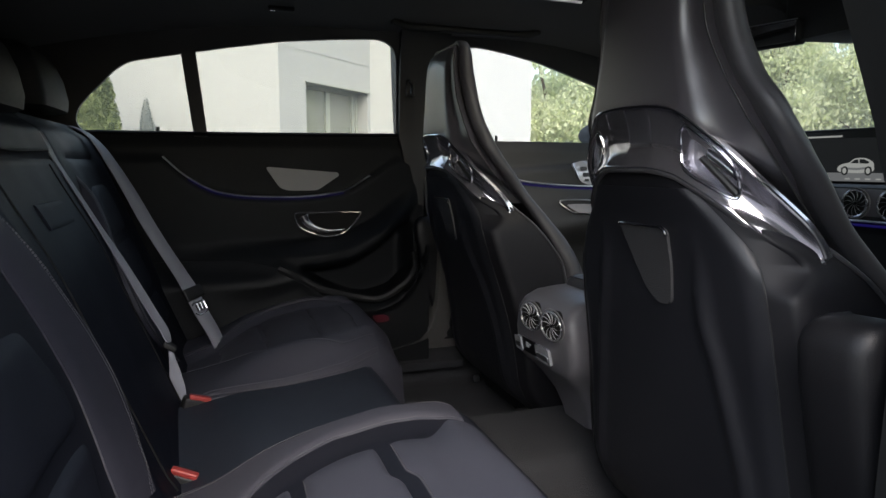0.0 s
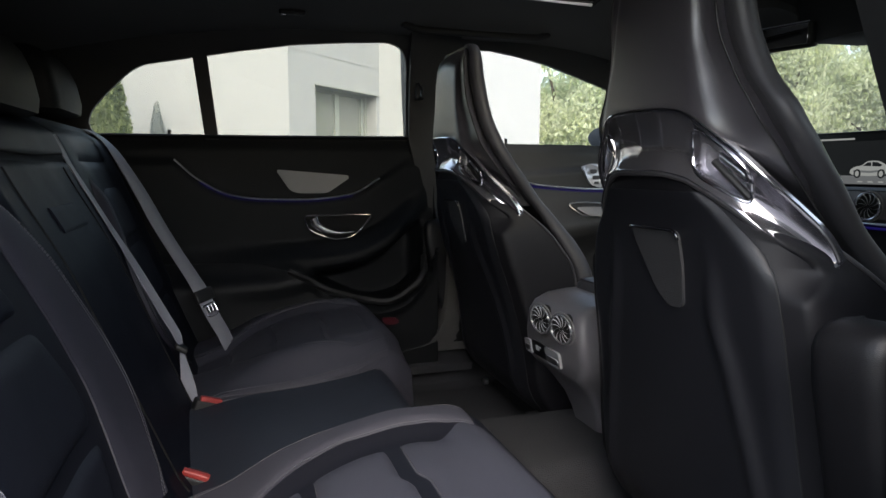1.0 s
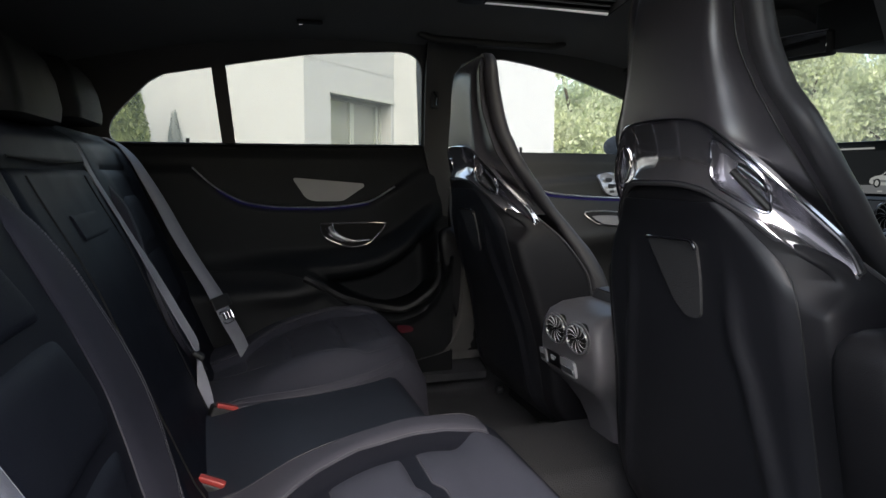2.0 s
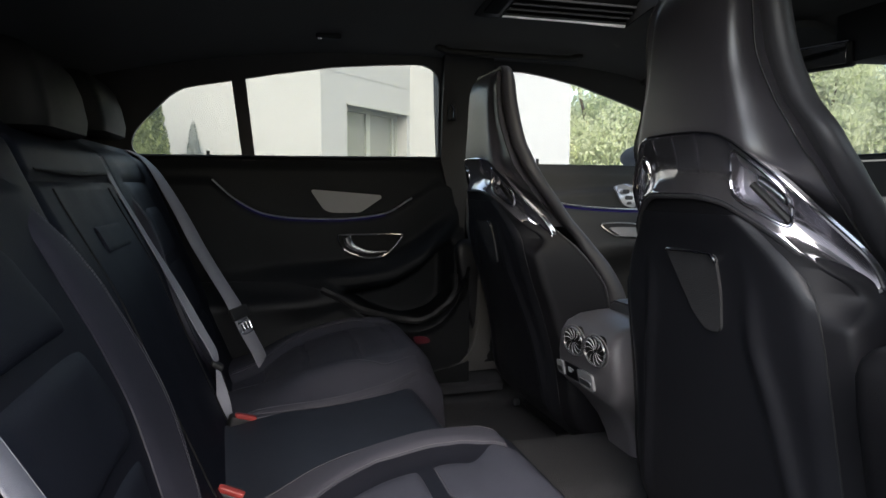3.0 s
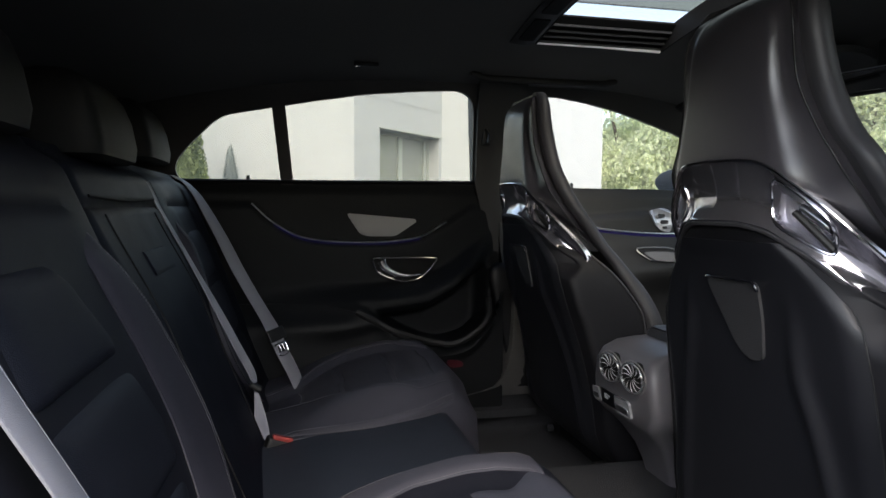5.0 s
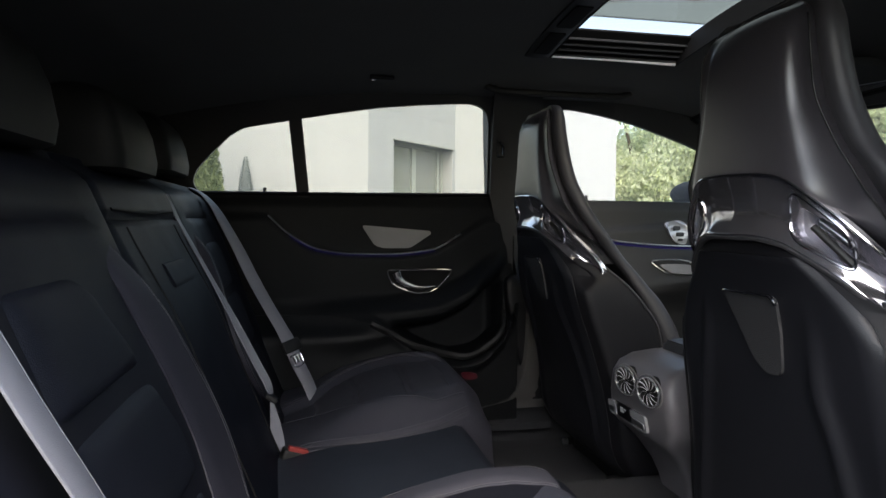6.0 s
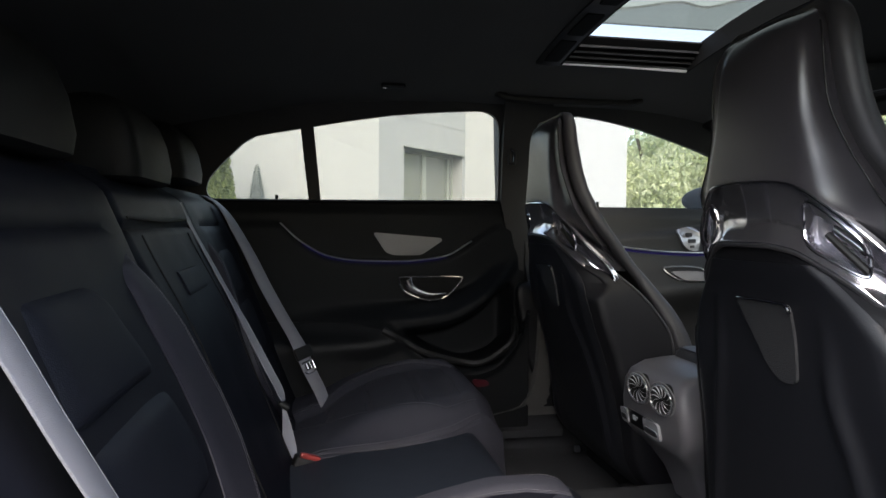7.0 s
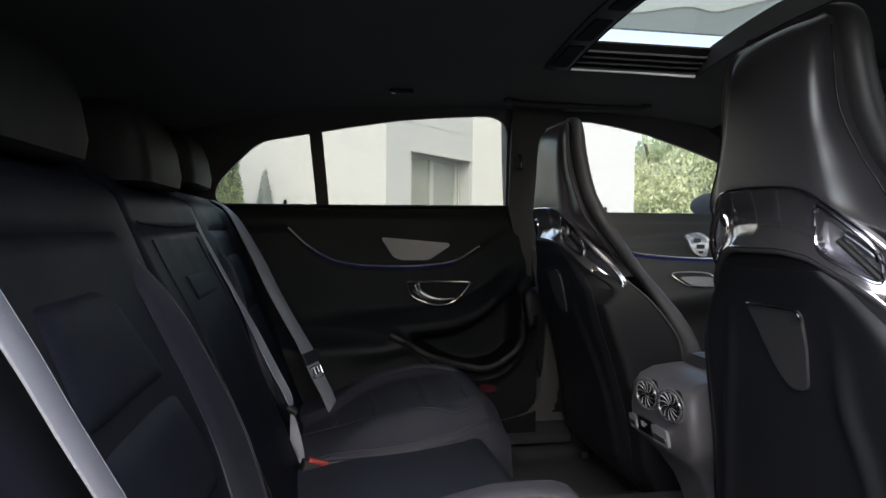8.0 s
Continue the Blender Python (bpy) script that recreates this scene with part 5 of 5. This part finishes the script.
part("armrest_lid", loft([[Vector((x, y, z)) for x, y in rounded([(0.24 + d, -0.085 + d), (0.24 + d, 0.085 - d), (0.62, 0.085 - d), (0.62, -0.085 + d)], 0.02, 4)] for z, d in ((0.640, 0), (0.656, 0.002), (0.666, 0.012))]), LEATHER, console, "padded leather armrest lid")
part("lid_seam", tube([(0.25, y, 0.664) for y in (-0.07, 0.0, 0.07)], 0.0016, 6), STITCH, console)

# footwell: seat rail and foot of the far seat, mat
rail = thing("seat_rail", "black metal seat rail with bright bolt on the floor", "seat rail")
part("rail_cover", block((0.16, 0.05, 0.05), (0.30, 0.24, 0.30), 0.012), BLACK, rail)
part("bolt", tube([(0.240, 0.560, 0.300), (0.252, 0.560, 0.300)], 0.009, 10), SATIN, rail, "bright bolt head")
tagged(link("floor_mat", sheet(lambda u, v: Vector((-0.02 + 0.42 * u, 0.20 + 0.42 * v, 0.278 + 0.004 * noise.noise((u * 4, v * 4, 0)) + 0.012 * max(0, abs(2 * v - 1) - 0.92) / 0.08)), 20, 20, (0, 0, -0.008)), CARPET), "black carpet mat in the rear footwell", "floor mat")

# ---- dashboard ----
dash = thing("dashboard", "black dashboard with wide display and metal trim", "dashboard")
PROFILE = ((1.02, 0.45), (0.98, 0.66), (0.965, 0.735), (0.955, 0.752), (0.950, 0.765), (0.958, 0.835), (0.99, 0.845), (1.03, 0.90), (1.08, 0.938), (1.16, 0.952), (1.45, 0.925), (1.45, 0.45))
part("dashboard_body", loft([[Vector((x, -0.70 + 1.4 * i / 24, z)) for x, z in PROFILE] for i in range(25)]), TRIM, dash)
part("trim_panel", sheet(lambda u, v: Vector((0.952 - 0.004 * math.sin(math.pi * v), -0.66 + 1.32 * u, 0.766 + 0.066 * v)), 30, 8, (0.006, 0, 0)), TRIM_LIGHT, dash, "grey textured trim panel")
part("trim_strip", tube([(0.946, -0.68 + 1.36 * i / 20, 0.7615) for i in range(21)], 0.003), SATIN, dash, "thin metal strip")
part("ambient_light", tube([(0.949, -0.68 + 1.36 * i / 20, 0.752) for i in range(21)], 0.003), AMBIENT, dash, "blue ambient light line")
disp = part("display", block((0.022, 0.60, 0.125), (0.955, 0.235, 0.905), 0.006), SCREEN, dash, "dark glossy wide display")


def screen_shape(name, loop, lift, mat, label=""):
    part(name, plate(loop, [], lambda u, v, w: Vector((0.9435 - lift + w, u, v)), 0.0006), mat, disp, label, False)


screen_shape("screen_picture", rounded([(0.28, 0.848), (-0.055, 0.848), (-0.055, 0.945), (0.28, 0.945)], 0.003), 0.0005, SCREEN_DARK, "dim picture area")
screen_shape("screen_floor", [(0.28, 0.849), (-0.055, 0.849), (-0.055, 0.868), (0.28, 0.868)], 0.0010, SCREEN_GREY)
def on_screen(pts):
    """The picture of the car, drawn a third smaller about its middle."""
    return [(0.036 + (u - 0.047) * 0.68, 0.884 + (v - 0.891) * 0.72) for u, v in pts]


car = smooth_loop(on_screen([(0.105, 0.872), (0.112, 0.886), (0.095, 0.896), (0.070, 0.901), (0.050, 0.913), (0.015, 0.914), (-0.012, 0.903), (-0.018, 0.890), (-0.014, 0.874), (0.04, 0.868)]), 4)
screen_shape("screen_car", car, 0.0016, DISPLAY_GREY, "pale grey picture of a car")
for side in ([(0.066, 0.899), (0.050, 0.909), (0.038, 0.910), (0.036, 0.898)], [(0.032, 0.898), (0.033, 0.911), (0.016, 0.910), (-0.002, 0.902), (0.004, 0.897)]):
    screen_shape("screen_car_window", on_screen(side), 0.0022, SCREEN_DARK)
screen_shape("screen_car_shade", on_screen([(0.10, 0.886), (0.04, 0.884), (-0.01, 0.888), (-0.01, 0.882), (0.04, 0.877), (0.10, 0.880)]), 0.0020, SCREEN_GREY)
for y in (0.085, 0.0):
    screen_shape("screen_car_wheel", on_screen([(y + 0.013 * math.cos(2 * math.pi * k / 16), 0.875 + 0.014 * math.sin(2 * math.pi * k / 16)) for k in range(16)]), 0.0022, SCREEN_DARK)
    screen_shape("screen_car_rim", on_screen([(y + 0.007 * math.cos(2 * math.pi * k / 12), 0.875 + 0.009 * math.sin(2 * math.pi * k / 12)) for k in range(12)]), 0.0028, DISPLAY_GREY)
screen_shape("screen_bar", [(0.18, 0.9485), (0.075, 0.9485), (0.075, 0.9525), (0.18, 0.9525)], 0.0010, DISPLAY_GREY, "pale status bar")
for y in (0.06, 0.035, 0.01, -0.015):
    screen_shape("screen_mark", [(y, 0.853), (y - 0.012, 0.853), (y - 0.012, 0.856), (y, 0.856)], 0.0016, DISPLAY_GREY)
for y in (0.115, 0.030, -0.055, -0.14):
    turbine_vent(dash, Matrix.Translation((0.944, y, 0.800)) @ Matrix.Rotation(radians(-90), 4, "Y"), 0.030)

# ---- windscreen surround, mirror, visor ----
part("windscreen_header", loft([[Vector((x, -0.60 + 1.2 * i / 12, z - 0.20 * (-0.60 + 1.2 * i / 12) ** 2)) for x, z in ((0.74, 1.285), (0.78, 1.255), (0.86, 1.240), (0.92, 1.246), (0.94, 1.27), (0.9, 1.29))] for i in range(13)]), HEADLINER, body)
for sg in (1, -1):
    part("front_pillar", tube(curve_points([(0.66, sg * 0.635, 1.215), (0.80, sg * 0.65, 1.155), (1.05, sg * 0.685, 1.04), (1.40, sg * 0.72, 0.90)], 12), 0.034, 10), TRIM, body)
    part("sun_visor", sheet(lambda u, v: Vector((0.70 + 0.17 * u, sg * (0.14 + 0.40 * v), 1.232 - 0.03 * u - 0.10 * (0.14 + 0.40 * v) ** 2 + 0.02 * math.sin(math.pi * u))), 8, 12, (0, 0, 0.016)), HEADLINER, body, "dark fabric sun visor")
mirror = thing("rear_view_mirror", "black interior rear-view mirror with thin bright edge", "mirror")
mm = pose(0.755, 0.165, 1.168, 0, 0, 14)
part("mirror_housing", block((0.03, 0.24, 0.054), (0, 0, 0), 0.012, 4, mm), BLACK, mirror)
part("mirror_glass", block((0.003, 0.226, 0.044), (-0.0155, 0, 0), 0.001, 1, mm), MIRROR, mirror, "mirror glass")
part("mirror_edge", tube([mm @ Vector((-0.017, -0.112, 0.0245)), mm @ Vector((-0.017, 0.0, 0.025)), mm @ Vector((-0.017, 0.112, 0.0245))], 0.0012, 6), SATIN, mirror)
part("mirror_arm", tube([(0.77, 0.13, 1.17), (0.82, 0.08, 1.22), (0.86, 0.05, 1.25)], 0.012), BLACK, mirror)
part("sensor_pod", loft([[Vector((0.83 + dx, 0.0 + y * k, z)) for dx, y in rounded([(-0.05, -0.09), (-0.05, 0.09), (0.10, 0.07), (0.10, -0.07)], 0.03, 4)] for z, k in ((1.150, 0.8), (1.158, 1.1), (1.18, 1.3), (1.26, 1.3))]), BLACK, mirror, "black sensor pod at the windscreen")
tagged(link("windscreen", sheet(lambda u, v: Vector((0.93 + 0.47 * u, -0.66 + 1.32 * v, 1.265 - 0.33 * u - 0.12 * (2 * v - 1) ** 2 * (1 - u) * 0.5)), 8, 10, (0.004, 0, 0.004)), WIND_GLASS), "clear curved car windscreen", "windscreen", kind="structure")

# ---- sunroof ----
roof = thing("sunroof", "tinted glass sunroof in a dark frame, partly open", "sunroof")


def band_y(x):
    """Where the painted reflection band of the roof glass ends, on the side of the clear panel."""
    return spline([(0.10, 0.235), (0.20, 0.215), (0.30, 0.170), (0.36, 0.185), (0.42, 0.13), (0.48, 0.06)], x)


def roof_pane(x, y):
    return Vector((x, y, roof_z(0.28, y) + 0.045))


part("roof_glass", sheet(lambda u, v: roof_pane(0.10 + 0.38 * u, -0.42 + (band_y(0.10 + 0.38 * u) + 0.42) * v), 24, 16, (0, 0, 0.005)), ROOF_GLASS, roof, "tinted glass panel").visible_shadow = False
# Dark wavy tint imitates a reflection in the glass.
part("reflection_band", sheet(lambda u, v: roof_pane(0.10 + 0.38 * u, band_y(0.10 + 0.38 * u) + (0.290 - band_y(0.10 + 0.38 * u)) * v), 24, 6, (0, 0, 0.005)), REFLECTION_GLASS, roof, "darker band standing for a reflection in the roof glass").visible_shadow = False
part("glass_strip", sheet(lambda u, v: Vector((0.10 + 0.38 * u, 0.292 + 0.10 * v, roof_z(0.28, 0.292 + 0.10 * v) + 0.045)), 6, 4, (0, 0, 0.005)), STRIP_GLASS, roof, "paler glass strip standing for brighter sky along the edge").visible_shadow = False
x0, x1, y0, y1 = HOLE
part("edge_trim", tube([(x0 + 0.004, y1 - 0.002, roof_z(x0, y1) + 0.001), ((x0 + x1) / 2, y1 - 0.002, roof_z(0.3, y1) + 0.001), (x1 - 0.004, y1 - 0.002, roof_z(x1, y1) + 0.001)], 0.0045, 8), BLADE, roof, "pale edge trim")
for f in (0.10, 0.30, 0.50, 0.72):
    part("guide_rail", tube([(x0 + 0.004 + (x1 - x0 - 0.008) * k / 8, y1 + 0.001 - 0.075 * f, roof_z(0.29, y1) - 0.001 + 0.043 * f) for k in range(9)], 0.0032, 8), RAIL, roof, "dark satin guide rail")
for x, w in ((x0, -1), (x1, 1)):
    part("frame_rail", sheet(lambda u, v: Vector((x - w * 0.004, y0 + (y1 - y0) * v, roof_z(x, y0 + (y1 - y0) * v) - 0.003 + 0.047 * u)), 2, 20, (w * 0.003, 0, 0)), RUBBER, roof)
part("rear_frame", sheet(lambda u, v: Vector((x0 - 0.062 + 0.060 * u, -0.40 + 0.80 * v, roof_z(x0, -0.40 + 0.80 * v) - 0.004 - 0.003 * math.sin(math.pi * u))), 6, 24, (0, 0, 0.005)), BLACK, roof, "black rear frame strip")
for y in (-0.30, -0.14, 0.02, 0.18, 0.32):
    part("frame_recess", plate(rounded([(x0 - 0.050, y - 0.055), (x0 - 0.014, y - 0.055), (x0 - 0.014, y + 0.055), (x0 - 0.050, y + 0.055)], 0.005), [], lambda u, v, w: Vector((u, v, roof_z(x0, v) - 0.0085 + w)), 0.003), RUBBER, roof)

part("side_lining", sheet(lambda u, v: Vector((x0 + (x1 - x0) * v, y1 + 0.004 - 0.075 * u, roof_z(0.29, y1) + 0.002 + 0.043 * u)), 4, 6, (0, 0, 0.004)), RUBBER, roof)
grab = thing("grab_handle", "black folded grab handle on the roof lining", "grab handle")
part("handle_bar", tube(curve_points([(0.02, 0.575, roof_z(0.02, 0.575) - 0.002), (0.06, 0.572, roof_z(0.06, 0.57) - 0.014), (0.23, 0.570, roof_z(0.23, 0.57) - 0.016), (0.38, 0.572, roof_z(0.38, 0.57) - 0.014), (0.42, 0.575, roof_z(0.42, 0.575) - 0.002)], 24), 0.009, 10), BLACK, grab)
for x in (0.03, 0.41):
    part("handle_mount", block((0.03, 0.02, 0.010), (x, 0.576, roof_z(x, 0.576) - 0.004), 0.004), BLACK, grab)
# coat hook, belt anchor, grab handle line, mirror outside
hook = thing("coat_hook", "small black coat hook with bright tip on the headliner", "coat hook")
hz = roof_z(-0.27, 0.545)
part("hook_base", block((0.06, 0.02, 0.010), (-0.255, 0.545, hz - 0.004), 0.004), BLACK, hook)
part("hook_tip", block((0.012, 0.008, 0.006), (-0.276, 0.538, hz - 0.010), 0.002), CHROME, hook, "bright metal tip")
belt_guide = thing("belt_anchor", "black belt anchor on the centre pillar", "belt anchor")
part("anchor", block((0.022, 0.016, 0.045), (0.082, 0.648, 1.085), 0.006), BLACK, belt_guide)
part("anchor_ring", tube([(0.075, 0.636, 1.105), (0.085, 0.634, 1.09), (0.082, 0.636, 1.07)], 0.003), PIANO, belt_guide)
out_mirror = thing("side_mirror", "dark glossy exterior door mirror", "mirror", at=(0.80, 0.86, 0.985))
rings = []
for i in range(13):
    a = math.pi * i / 12
    s = math.sin(a) ** 0.6
    rings.append([Vector((0.02 + 0.055 * s * c + 0.02 * math.cos(a), -0.10 * math.cos(a), 0.045 * s * d)) for c, d in [(math.cos(2 * math.pi * k / 20), math.sin(2 * math.pi * k / 20)) for k in range(20)]])
part("mirror_shell", loft(rings), RUBBER, out_mirror)
part("mirror_foot", block((0.05, 0.14, 0.02), (0.02, -0.10, -0.045), 0.008), BLACK, out_mirror)

# right side of the body, unseen: front door, quarter panel, sill; the rear door stands open
# Door angle, quarter panel edge and tinted pane are set to shade the near seats.
part("open_rear_door", plate([(0.0, 0.34), (0.80, 0.34), (1.00, 0.60), (1.00, 0.93), (0.96, 0.96), (0.0, 0.965)], [],
                              lambda u, v, w: Vector((0.21 + 0.714 * w - 0.70 * u, -0.80 - 0.714 * u - 0.70 * w, v)), 0.09), TRIM, body)
part("quarter_panel", plate([(-1.12, 0.30), (-0.55, 0.30), (-0.62, 0.42), (-0.65, 0.62), (-0.66, 0.90), (-0.655, 1.02), (-0.58, 1.10), (-0.40, 1.175), (-0.10, 1.215), (0.06, 1.22), (0.06, 1.29), (-0.40, 1.27), (-0.85, 1.17), (-1.12, 1.02)], [],
                            lambda u, v, w: Vector((u, -0.74 + 0.22 * max(0, v - 0.96) - w, v)), 0.10), TRIM, body)
part("door_sill", block((1.6, 0.12, 0.10), (0.2, -0.77, 0.30), 0.02), TRIM, body)
part("front_door_right", plate([(0.19, 0.34), (1.10, 0.34), (1.10, 0.97), (0.85, 1.10), (0.6, 1.20), (0.35, 1.255), (0.17, 1.262), (0.17, 0.96)], [rounded(FRONT_WIN, 0.012, 2)], lambda u, v, w: Vector((u, -side_y(v) - w, v)), 0.06), TRIM, body)
part("front_pane_right", plate([(0.5 + (u - 0.5) * 1.04, 1.08 + (v - 1.08) * 1.10) for u, v in rounded(FRONT_WIN, 0.012, 2)], [], lambda u, v, w: Vector((u, -side_y(v) - 0.03 - w, v)), 0.004), GLASS, body, "tinted window pane")
